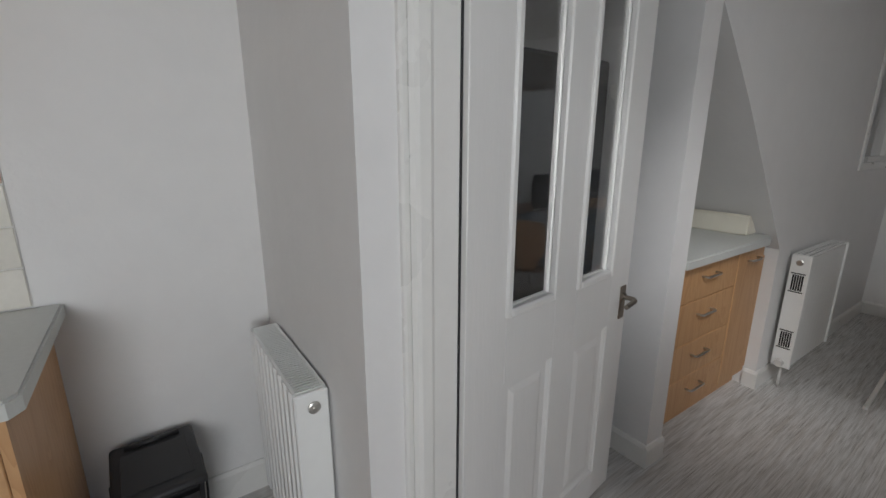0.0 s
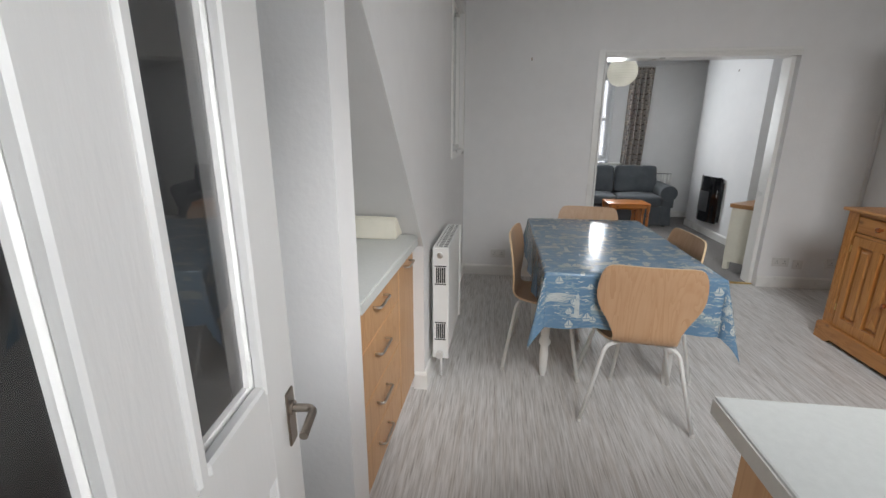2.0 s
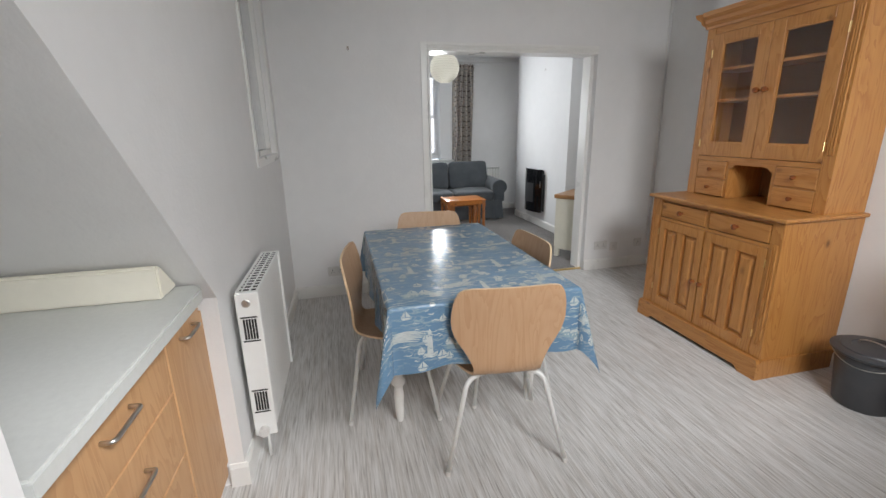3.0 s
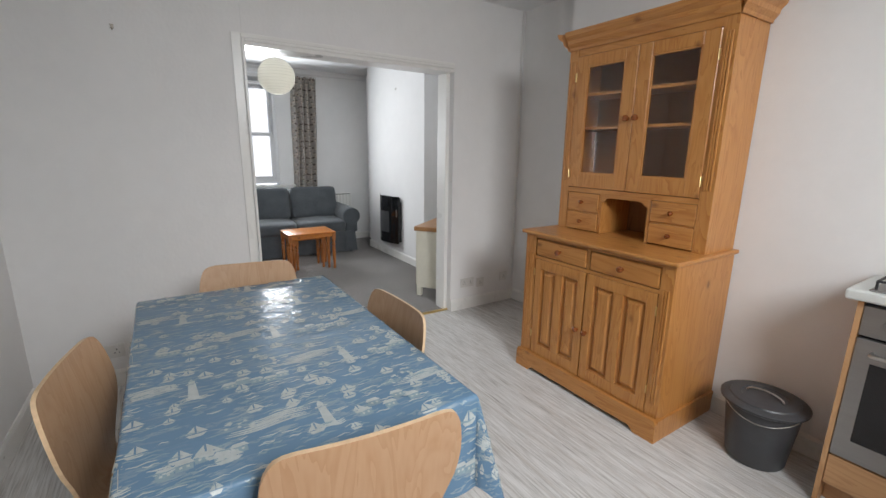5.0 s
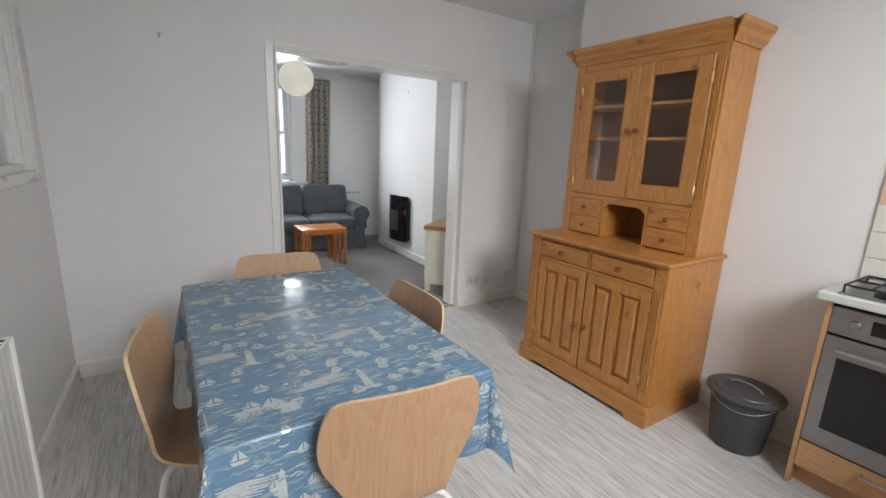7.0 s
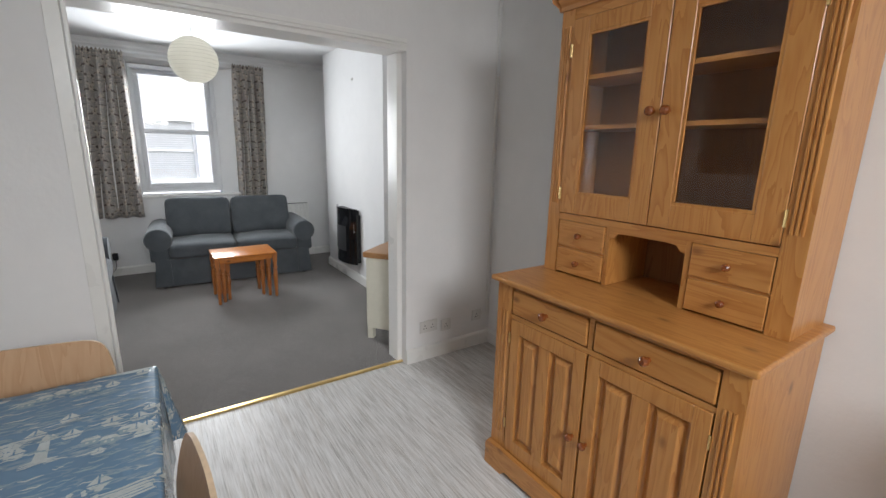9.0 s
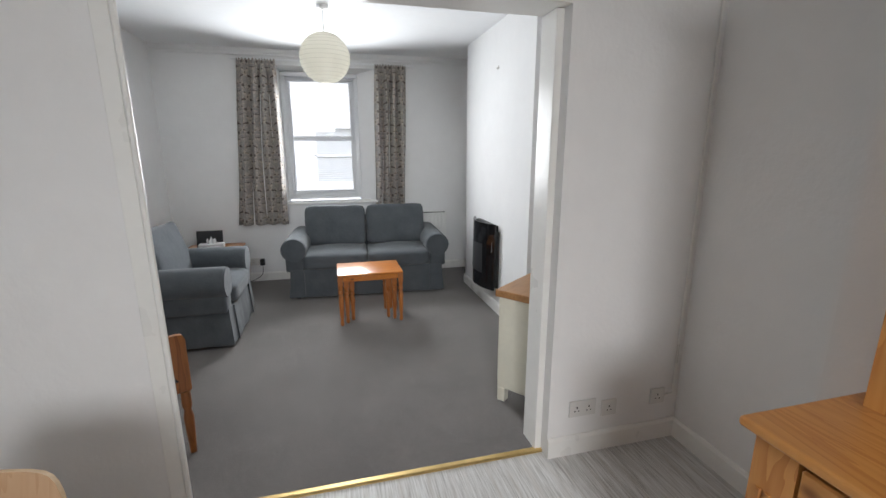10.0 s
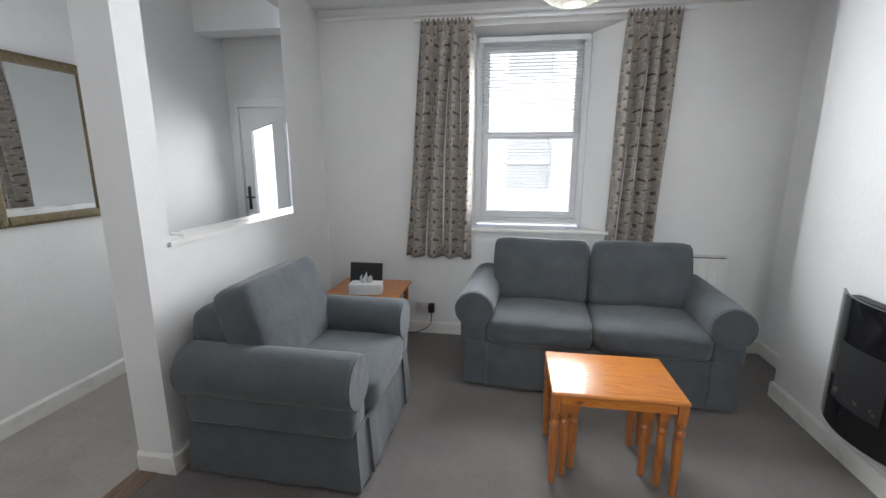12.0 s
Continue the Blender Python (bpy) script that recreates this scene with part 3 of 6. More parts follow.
# hall and front door
structure("wall_north_hall", B(3.5, 9.6, 2.71, 2.95, 0, 2.7), WALL_L, "white painted hall wall")
structure("wall_west_hall", B(3.50, 3.58, 1.95, 2.71, 0, 2.7), WALL_L, "white painted hall wall")
bm = B(9.40, 9.6, 1.80, 1.815, 0, 2.7)
box(bm, 9.40, 9.6, 1.815, 2.71, 1.99, 2.7)
structure("wall_east_hall", bm, WALL_L, "white painted wall over the front door")
d = tagged(new("door_2"), "white panelled front door with two glazed lights", "", "", "structure")
d.matrix_basis = pose(9.40, -0.05, -0.01)
bm = bmesh.new()
box(bm, 0, 0.09, 1.86, 1.94, 0, 2.0, bev=0.004)
box(bm, 0, 0.09, 2.68, 2.76, 0, 2.0, bev=0.004)
box(bm, 0, 0.09, 1.94, 2.68, 1.92, 2.0, bev=0.004)
part("door_frame", bm, UPVC, d)
bm = bmesh.new()
ys = [1.945, 2.02, 2.24, 2.36, 2.58, 2.675]
for a, b in ((0, 1), (2, 3), (4, 5)):
    box(bm, 0.03, 0.08, ys[a], ys[b], 0.01, 1.915, bev=0.002)
for a, b in ((1, 2), (3, 4)):
    box(bm, 0.03, 0.08, ys[a], ys[b], 0.01, 0.92)
    za, zb = (1.715, 1.785) if a == 1 else (1.785, 1.715)
    prism(bm, [(ys[a], 1.915), (ys[a], za), (ys[b], zb), (ys[b], 1.915)], 0.03, 0.08, "yz")
leaf = part("door_leaf", bm, UPVC, d)
for a, b in ((1, 2), (3, 4)):
    p = part("pane", B(0.05, 0.056, ys[a], ys[b], 0.92, 1.80), GLASS, leaf)
    p.visible_shadow = False
bm = B(0.012, 0.03, 2.625, 2.65, 0.98, 1.2, bev=0.004)
tube(bm, bend([(0.02, 2.637, 1.10), (-0.03, 2.637, 1.10), (-0.03, 2.55, 1.10)], 0.015), 0.009, 8)
part("door_handle", bm, BLACK, leaf, "dark metal lever handle", smooth=40)

# ceilings; the kerbed hole over the kitchen is an assumed rooflight, out of view
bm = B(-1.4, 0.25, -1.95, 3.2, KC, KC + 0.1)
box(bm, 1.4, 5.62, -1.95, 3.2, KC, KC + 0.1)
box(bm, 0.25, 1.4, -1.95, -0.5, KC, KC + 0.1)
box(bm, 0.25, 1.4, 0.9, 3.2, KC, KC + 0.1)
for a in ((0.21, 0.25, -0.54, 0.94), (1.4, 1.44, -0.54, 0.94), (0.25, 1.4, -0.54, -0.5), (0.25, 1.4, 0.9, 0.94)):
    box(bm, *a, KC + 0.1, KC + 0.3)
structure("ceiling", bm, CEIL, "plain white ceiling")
structure("ceiling_living", B(5.62, 9.4, -1.98, 1.80, LC, LC + 0.1), CEIL, "plain white ceiling")
structure("ceiling_hall", B(3.5, 9.6, 1.80, 2.95, 2.7, 2.8), CEIL, "plain white ceiling")
structure("beam_hall", B(9.05, 9.25, 1.80, 2.71, 2.46, 2.7), CEIL, "white boxed beam")

# skirting boards
def skirting(name, x0, y0, x1, y1, side, h=0.105, t=0.016, m=None):
    """A board along a wall line; side: +1 when it stands to the left of the way."""
    a, b = Vector((x0, y0)), Vector((x1, y1))
    d = (b - a).normalized()
    nrm = Vector((-d.y, d.x)) * side
    bm = bmesh.new()
    prof = [(0, 0), (t, 0), (t, h - 0.015), (t * 0.45, h), (0, h)]
    ra = [bm.verts.new((a.x + nrm.x * p, a.y + nrm.y * p, z)) for p, z in prof]
    rb = [bm.verts.new((b.x + nrm.x * p, b.y + nrm.y * p, z)) for p, z in prof]
    bm.faces.new(ra)
    bm.faces.new(rb[::-1])
    for k in range(len(prof)):
        j = (k + 1) % len(prof)
        bm.faces.new((ra[k], rb[k], rb[j], ra[j]))
    bmesh.ops.recalc_face_normals(bm, faces=bm.faces[:])
    return structure(name, bm, GLOSS, "white painted skirting board", m=m)


skirting("baseboard_between_right", 5.44, -1.79, 5.44, OY0, 1)
skirting("baseboard_between_left", 5.44, OY1 + 0.073, 5.44, 1.78, 1)
skirting("baseboard_alcove", 4.64, -1.79, 5.424, -1.79, 1)
skirting("baseboard_south", 2.86, -1.48, 4.62, -1.48, 1)
skirting("baseboard_stairs", 1.13, 0, 3.22, 0, -1, m=LW)
skirting("baseboard_nib", 1.13, -0.016, 1.13, 0.06, 1, m=LW)
skirting("baseboard_post", -0.016, 0, 0.125, 0, -1, m=LW)
skirting("baseboard_post_side", 0.0, 0.0, 0.0, 0.4, 1, m=LW)
skirting("baseboard_north_kitchen", 0.27, 2.70, 0.844, 2.70, -1, h=0.13)
skirting("baseboard_return", 0.86, 1.815, 0.86, 2.70, 1)
skirting("baseboard_breast", 6.75, -1.53, 8.34, -1.53, 1)
skirting("baseboard_breast_near", 6.75, -1.79, 6.75, -1.514, 1)
skirting("baseboard_south_living", 5.635, -1.79, 6.734, -1.79, 1)
skirting("baseboard_south_far", 8.34, -1.79, 8.984, -1.79, 1)
skirting("baseboard_breast_far", 8.34, -1.79, 8.34, -1.514, -1)
skirting("baseboard_east", 9.0, -1.79, 9.0, LYN, 1)
skirting("baseboard_north_living", 7.144, LYN, 8.984, LYN, -1)
skirting("baseboard_hatch_end", 7.16, 1.6205, 7.16, 1.80, 1)
skirting("baseboard_hall", 5.62, 2.71, 9.40, 2.71, -1)
structure("picture_rail", B(8.97, 9.0, -1.79, LYN, 2.47, 2.50, bev=0.008), WALL_L, "white painted picture rail")

# door frame beside the cupboard door
bm = bmesh.new()
prism(bm, [(0.953, 1.80), (0.953, 1.789), (0.958, 1.784), (0.968, 1.783), (0.975, 1.789), (0.987, 1.786), (0.995, 1.779), (1.02, 1.777), (1.03, 1.782), (1.05, 1.782), (1.052, 1.80)], 0, 2.1, "xy")
prism(bm, [(1.0535, 1.80), (1.0535, 1.788), (1.102, 1.788), (1.102, 1.929), (1.0605, 1.929), (1.0605, 1.80)], 0, 2.045, "xy")
structure("trim_cupboard_frame", bm, GLOSS, "white moulded door frame")
# Black strip put in for the shade of the hinge-side gap.
structure("door_gap_shade", B(1.1025, 1.1085, 1.785, 1.80, 0.01, 2.03), BLACK, "black strip standing for shade in the door gap")

# ---- outside ----
structure("road", B(9.6, 60, -40, 40, -0.5, -0.35), ROADMAT, "grey asphalt street")
structure("pavement", B(9.4, 11.2, -40, 40, -0.35, -0.22), mat("paving", (0.3, 0.3, 0.29), 0.9, vary=0.1), "grey paved footway")
FARGLASS = mat("far_glass", (0.5, 0.52, 0.53), 0.3, vary=0.1)
h = thing("house", pose(17.5, 0, -0.35), "white rendered terrace house across the street", "house")
bm = bmesh.new()
HW = [(-3.6, -2.5, 0.9, 2.5), (-0.9, 0.35, 0.9, 2.5), (2.1, 3.2, 0.9, 2.5), (-3.6, -2.5, 3.9, 5.4), (-0.9, 0.35, 3.9, 5.4), (2.1, 3.2, 3.9, 5.4)]
cols = [-9, -3.6, -2.5, -0.9, 0.35, 2.1, 3.2, 9]
for i in range(0, 8, 2):
    box(bm, 0, 0.3, cols[i], cols[i + 1], 0, 6.5)
for a, b, z0, z1 in HW[:3]:
    box(bm, 0, 0.3, a, b, 0, 0.9)
    box(bm, 0, 0.3, a, b, 2.5, 3.9)
    box(bm, 0, 0.3, a, b, 5.4, 6.5)
part("wall", bm, OUTSIDE, h)
part("roof", prism(bmesh.new(), [(-0.4, 6.5), (3.5, 9.0), (7.4, 6.5)], -9.3, 9.3), mat("slate", (0.08, 0.085, 0.09), 0.7, vary=0.2), h)
for a, b, z0, z1 in HW:
    wd = part("window", B(0.1, 0.14, a, b, z0, z1), FARGLASS, h)
    fr = B(0.06, 0.1, a, a + 0.07, z0, z1)
    box(fr, 0.06, 0.1, b - 0.07, b, z0, z1)
    box(fr, 0.06, 0.1, a, b, (z0 + z1) / 2 - 0.03, (z0 + z1) / 2 + 0.03)
    part("frame", fr, UPVC, wd)


# ---- kitchen things ----
def cupboard_door():
    d = tagged(new("door_1"), "white four-panel door with two glazed upper panels, pushed part open", "", "", "structure")
    d.matrix_basis = pose(1.11, 1.767, 0.012, 0, 0, 6.96)
    W, HT, T = 0.868, 2.0, 0.035
    lx0, lx1, rx0, rx1 = 0.155, 0.385, 0.503, 0.733
    gb, gt, pb, pt = 0.948, 1.90, 0.12, 0.748
    bm = bmesh.new()
    for a, b in ((0, lx0), (lx1, rx0), (rx1, W)):
        box(bm, a, b, 0, T, 0, HT, bev=0.002)
    for a, b in ((lx0, lx1), (rx0, rx1)):
        box(bm, a, b, 0, T, 0, pb)
        box(bm, a, b, 0, T, pt, gb)
        box(bm, a, b, 0, T, gt, HT)
    leaf = part("door_leaf", bm, DOOR, d)
    for a, b in ((lx0, lx1), (rx0, rx1)):
        p = part("pane", B(a, b, 0.016, 0.02, gb, gt), GLASS, leaf)
        p.visible_shadow = False
        for y0, y1 in ((-0.008, 0.016), (0.02, 0.04)):
            bm = bmesh.new()
            w = 0.018
            box(bm, a - 0.006, a + w, y0, y1, gb - 0.006, gt + 0.006, bev=0.005)
            box(bm, b - w, b + 0.006, y0, y1, gb - 0.006, gt + 0.006, bev=0.005)
            box(bm, a + w, b - w, y0, y1, gb - 0.006, gb + w, bev=0.005)
            box(bm, a + w, b - w, y0, y1, gt - w, gt + 0.006, bev=0.005)
            part("glazing_bead", bm, DOOR, leaf)
        # raised lower panel
        bm = bmesh.new()
        lo = []
        for ring, y in ((0.0, 0.006), (0.012, 0.013), (0.035, 0.013), (0.055, 0.006)):
            lo.append([bm.verts.new((x, y, z)) for x, z in ((a + ring, pb + ring), (b - ring, pb + ring), (b - ring, pt - ring), (a + ring, pt - ring))])
        for r0, r1 in zip(lo, lo[1:]):
            for k in range(4):
                bm.faces.new((r0[k], r0[(k + 1) % 4], r1[(k + 1) % 4], r1[k]))
        bm.faces.new(lo[-1])
        box(bm, a, b, 0.016, 0.024, pb, pt)
        part("panel", bm, DOOR, leaf)
    bm = B(W - 0.060, W - 0.022, -0.006, 0, 0.755, 0.885, bev=0.003)
    part("handle_plate", bm, BRONZE, leaf, "bronze handle backplate")
    bm = tube(bmesh.new(), bend([(W - 0.042, 0, 0.842), (W - 0.042, -0.055, 0.842), (W - 0.125, -0.058, 0.836)], 0.018), 0.009, 10)
    lathe(bm, [(0.016, 0), (0.016, 0.006)], pose(W - 0.042, -0.006, 0.842, 90), 14)
    part("door_handle", bm, BRONZE, leaf, "bronze lever handle", smooth=40)
    return d


cupboard_door()
fr = thing("fridge_freezer", pose(1.86, 2.46, 0), "dark tall fridge freezer in the cupboard", "fridge")
part("body", B(-0.30, 0.30, -0.24, 0.3, 0.03, 1.74, bev=0.035, seg=3), FRIDGE, fr)
part("door", B(-0.30, 0.30, -0.30, -0.245, 0.05, 0.62, bev=0.02, seg=2), FRIDGE, fr)
part("door", B(-0.30, 0.30, -0.30, -0.245, 0.63, 1.735, bev=0.02, seg=2), FRIDGE, fr)
part("foot", B(-0.27, 0.27, -0.2, 0.26, 0, 0.03), BLACK, fr)


def radiator(name, length, height, depth, grille, m, label, z0=0.13, gap=0.0):
    """A panel radiator standing along x, its face towards -y, hung from the wall."""
    r = thing(name, m, label, "radiator", "radiators")
    z1 = z0 + height
    bm = bmesh.new()
    n = int(length / 0.05)
    pts = []
    for k in range(n):
        x0 = k * length / n
        dx = length / n
        rib = -0.0015 if grille == "wide" else -0.009
        pts += [(x0, 0), (x0 + dx * 0.35, 0), (x0 + dx * 0.5, rib), (x0 + dx * 0.85, rib)]
    pts.append((length, 0))
    front = [(x, -depth + 0.012 + y) for x, y in pts]
    prism(bm, front + [(length, -depth + 0.028), (0, -depth + 0.028)], z0, z1 - 0.015, "xy")
    part("panel", bm, RAD, r)
    part("rear_panel", B(0, length, -0.03, -0.012, z0, z1 - 0.015, bev=0.004), RAD, r)
    for x in (0, length - 0.014):
        sp = part("side_cover", B(x - 0.001, x + 0.015, -depth, -0.008, z0 - 0.005, z1 - 0.002, bev=0.004), RAD, r)
        xs = x - 0.0015 if x == 0 else x + 0.0165
        if grille == "wide":
            # Shade of the vent slots, laid on as thin near-black strips.
            for zc in (z1 - 0.16, z0 + 0.17):
                for k in range(5):
                    y = -depth + 0.02 + k * (depth - 0.045) / 5
                    part("vent_shade", B(xs - 0.001, xs + 0.001, y, y + 0.008, zc - 0.045, zc + 0.045), GAPSHADE, sp, "painted shade of a vent slot")
                for dz in (0.05, -0.056):
                    part("vent_shade", B(xs - 0.001, xs + 0.001, -depth + 0.014, -0.02, zc + dz, zc + dz + 0.006), GAPSHADE, sp, "painted shade of a vent slot")
        lathe_m = pose(xs, -depth / 2, z1 - 0.045, 0, -90 if x == 0 else 90, 0)
        part("cap", lathe(bmesh.new(), [(0.017, 0), (0.017, 0.005), (0.012, 0.008), (0.006, 0.008), (0.006, 0.012)], lathe_m, 16), CHROME, sp, "metal blanking cap", smooth=40)
    bm = bmesh.new()
    if grille == "wide":
        for y0, y1 in ((-depth + 0.002, -depth + 0.012), (-0.02, -0.01), (-depth * 0.67, -depth * 0.67 + 0.006), (-depth * 0.36, -depth * 0.36 + 0.006)):
            box(bm, 0.015, length - 0.015, y0, y1, z1 - 0.004, z1)
        n = int(length / 0.04)
        for k in range(n + 1):
            x = 0.015 + k * (length - 0.04) / n
            box(bm, x, x + 0.01, -depth + 0.012, -0.02, z1 - 0.0035, z1 - 0.0005)
    else:
        n = int(length / 0.0135)
        box(bm, 0.015, length - 0.015, -depth + 0.002, -depth + 0.01, z1 - 0.005, z1)
        box(bm, 0.015, length - 0.015, -0.018, -0.01, z1 - 0.005, z1)
        for k in range(n + 1):
            x = 0.015 + k * (length - 0.036) / n
            box(bm, x, x + 0.0055, -depth + 0.01, -0.018, z1 - 0.0045, z1 - 0.0005)
    part("top_grille", bm, RAD, r)
    # One near-black plate gives the shade below the grille; no fins are modelled.
    part("grille_shade", B(0.016, length - 0.016, -depth + 0.014, -0.02, z1 - 0.0145, z1 - 0.006), GAPSHADE, r, "near-black plate for shade under the grille")
    bm = tube(bmesh.new(), bend([(0.05, -depth / 2, z0), (0.05, -depth / 2, z0 - 0.03), (0.04, -depth / 2, -0.0)], 0.012), 0.0075, 8)
    part("pipe", bm, WHITEMETAL, r, "white painted pipe", smooth=True)
    bm = lathe(bmesh.new(), [(0.02, 0), (0.022, 0.01), (0.022, 0.05), (0.018, 0.06)], pose(-0.03, -depth / 2, z0 + 0.025, 0, 90, 0), 14)
    part("valve", bm, SOCKET, r, "white valve head", smooth=40)
    for x in (0.12, length - 0.12):
        part("bracket", B(x, x + 0.03, -0.0125, gap, z0 + 0.1, z1 - 0.1), WHITEMETAL, r)
    return r


radiator("radiator", 0.64, 0.67, 0.1, "wide", LW @ pose(1.235, -0.022, 0), "white panel radiator on the stair-side wall", 0.145, 0.022)
radiator("radiator", 0.52, 0.645, 0.1, "fine", pose(0.86, 2.55, 0, 0, 0, -90), "white ribbed radiator beside the cupboard door")


# cabinets in the understairs recess
def bar_handle(length, parent, m):
    bm = tube(bmesh.new(), bend([(-length / 2, 0, 0), (-length / 2, -0.028, 0), (length / 2, -0.028, 0), (length / 2, 0, 0)], 0.012), 0.0055, 8)
    return part("handle", bm, CHROME, parent, "brushed steel bow handle", smooth=True, m=m)


c = thing("drawer_unit", LW @ pose(0.142, 0.04, 0), "beech-effect four-drawer kitchen base unit", "cabinet", "understairs units")
part("body", B(0, 0.60, 0.022, 0.58, 0.12, 0.89), BEECH, c)
part("plinth", B(0, 0.60, 0.07, 0.09, 0, 0.12), BEECH_H, c)
for z0, z1 in ((0.125, 0.305), (0.309, 0.49), (0.494, 0.70), (0.704, 0.885)):
    f = part("drawer_front", B(0.002, 0.598, 0, 0.02, z0, z1, bev=0.0025), BEECH, c)
    bar_handle(0.13, f, pose(0.30, 0, z1 - 0.07))
c = thing("base_unit", LW @ pose(0.745, 0.04, 0), "beech-effect kitchen base unit with one door", "cabinet", "understairs units")
part("body", B(0, 0.383, 0.022, 0.58, 0.12, 0.80), BEECH, c)
part("plinth", B(0, 0.383, 0.07, 0.09, 0, 0.12), BEECH_H, c)
f = part("door", B(0.002, 0.30, 0, 0.02, 0.125, 0.885, bev=0.0025), BEECH, c)
bar_handle(0.11, f, pose(0.16, 0, 0.82))

wt = thing("worktop", LW @ pose(0, 0, 0), "pale laminate worktop filling the understairs recess", "worktop")
bm = prism(bmesh.new(), [(0.142, 0.0), (0.142, 0.678), (1.045, 0.678), (1.045, 0.03), (1.0, 0.004), (0.985, 0.0)], 0.891, 0.93, "xy")
bmesh.ops.bevel(bm, geom=[e for e in bm.edges if all(v.co.z > 0.92 for v in e.verts)], offset=0.006, segments=2, affect="EDGES")
part("slab", bm, LAMINATE, wt)
bm = prism(bmesh.new(), [(0.915, 0.931), (0.915, 1.035), (0.93, 1.04), (0.945, 1.035), (1.035, 0.945), (1.04, 0.931)], 0.09, 0.677)
bmesh.ops.bevel(bm, geom=bm.edges[:], offset=0.006, segments=2, affect='EDGES')
part("upstand", bm, UPSTAND, wt, "cream upstand with a sloping end")

# peninsula
p = thing("peninsula", pose(0, 0, 0), "beech-effect peninsula unit with pale worktop", "counter")
part("slab", B(1.30, 1.975, -1.08, 1.0, 0.892, 0.932, bev=0.005, seg=2), LAMINATE, p)
part("edge_strip", B(1.35, 1.971, 1.001, 1.004, 0.895, 0.928), EDGE, p, "grey laminate edging")
part("edge_strip", B(1.976, 1.979, -1.07, 0.996, 0.895, 0.928), EDGE, p, "grey laminate edging")
part("end_panel", B(1.35, 1.925, 0.94, 0.96, 0, 0.891), BEECH, p)
part("back_panel", B(1.905, 1.925, -1.07, 0.939, 0, 0.891), BEECH, p)
part("body", B(1.37, 1.903, -1.06, 0.938, 0.1, 0.89), BEECH, p)
part("plinth", B(1.41, 1.90, -1.05, 0.93, 0, 0.099), BEECH_H, p)

# cooker run
wk = thing("worktop", pose(0, 0, 0), "white laminate worktop with a rounded front edge", "worktop")
bm = B(-0.9, 2.84, -1.479, -1.12, 0.902, 0.942, bev=0.008, seg=2)
part("slab", bm, LAMINATE, wk)
ov = thing("oven_unit", pose(2.20, -1.18, 0), "built-in stainless steel oven in a beech-effect housing", "oven")
part("side_panel", B(0.585, 0.603, -0.298, 0.03, 0, 0.90), BEECH, ov)
part("side_panel", B(0, 0.018, -0.298, 0.03, 0, 0.90), BEECH, ov)
part("body", B(0.02, 0.583, -0.295, 0.005, 0.1, 0.895), BLACK, ov)
part("plinth", B(0.02, 0.583, -0.06, -0.03, 0, 0.098), BEECH_H, ov)
df = part("lower_drawer", B(0.02, 0.583, 0.006, 0.026, 0.10, 0.235, bev=0.002), BEECH_H, ov)
bar_handle(0.13, df, pose(0.3, 0.026, 0.2, 0, 0, 180))
part("control_panel", B(0.02, 0.583, 0.006, 0.03, 0.765, 0.885, bev=0.003), STEEL, ov)
part("display", B(0.2, 0.45, 0.0305, 0.032, 0.80, 0.86), BLACKGLOSS, ov, "black clock panel")
for x in (0.08, 0.14, 0.5):
    part("knob", lathe(bmesh.new(), [(0.02, 0), (0.018, 0.02), (0.016, 0.022)], pose(x, 0.03, 0.825, -90), 16), STEEL, ov, smooth=40)
od = part("oven_door", B(0.02, 0.583, 0.006, 0.034, 0.245, 0.755, bev=0.003), STEEL, ov)
part("window", B(0.075, 0.53, 0.0345, 0.037, 0.33, 0.665, bev=0.001), BLACKGLOSS, od, "black oven door glass")
bm = tube(bmesh.new(), bend([(0.07, 0.034, 0.705), (0.07, 0.065, 0.705), (0.53, 0.065, 0.705), (0.53, 0.034, 0.705)], 0.015), 0.008, 10)
part("handle", bm, CHROME, od, "steel bar handle", smooth=True)
hb = thing("gas_hob", pose(2.50, -1.30, 0.942), "gas hob with black cast pan supports", "hob")
part("plate", B(-0.28, 0.28, -0.175, 0.155, 0, 0.008, bev=0.003), STEEL, hb)
for x in (-0.14, 0.14):
    for y in (-0.085, 0.075):
        part("burner", lathe(bmesh.new(), [(0.045, 0.008), (0.045, 0.018), (0.032, 0.02), (0.032, 0.027), (0.02, 0.028)], pose(x, y, 0), 18), BLACK, hb, smooth=40)
    bm = bmesh.new()
    for y in (-0.16, -0.01, 0.14):
        tube(bm, [(x - 0.125, y, 0.04), (x + 0.125, y, 0.04)], 0.005, 6)
    for dx in (-0.125, -0.045, 0.045, 0.125):
        tube(bm, [(x + dx, -0.16, 0.04), (x + dx, 0.14, 0.04)], 0.005, 6)
    for dx in (-0.125, 0.125):
        for y in (-0.16, 0.14):
            tube(bm, [(x + dx, y, 0.008), (x + dx, y, 0.04)], 0.005, 6)
    part("pan_support", bm, BLACK, hb)

# wall unit, tiles and worktop in the far corner
wu = thing("wall_unit", pose(-0.36, 2.391, 1.54), "beech-effect kitchen wall cabinet", "cabinet")
part("body", B(0, 0.50, 0.02, 0.308, 0.02, 0.72), BEECH, wu)
part("door", B(0.002, 0.498, 0, 0.019, 0.0, 0.72, bev=0.002), BEECH, wu)
part("cornice", B(0, 0.5, 0.005, 0.308, -0.04, -0.001), BEECH_H, wu)
wl = thing("worktop", pose(0, 0, 0), "pale laminate corner worktop on a beech-effect unit", "worktop")
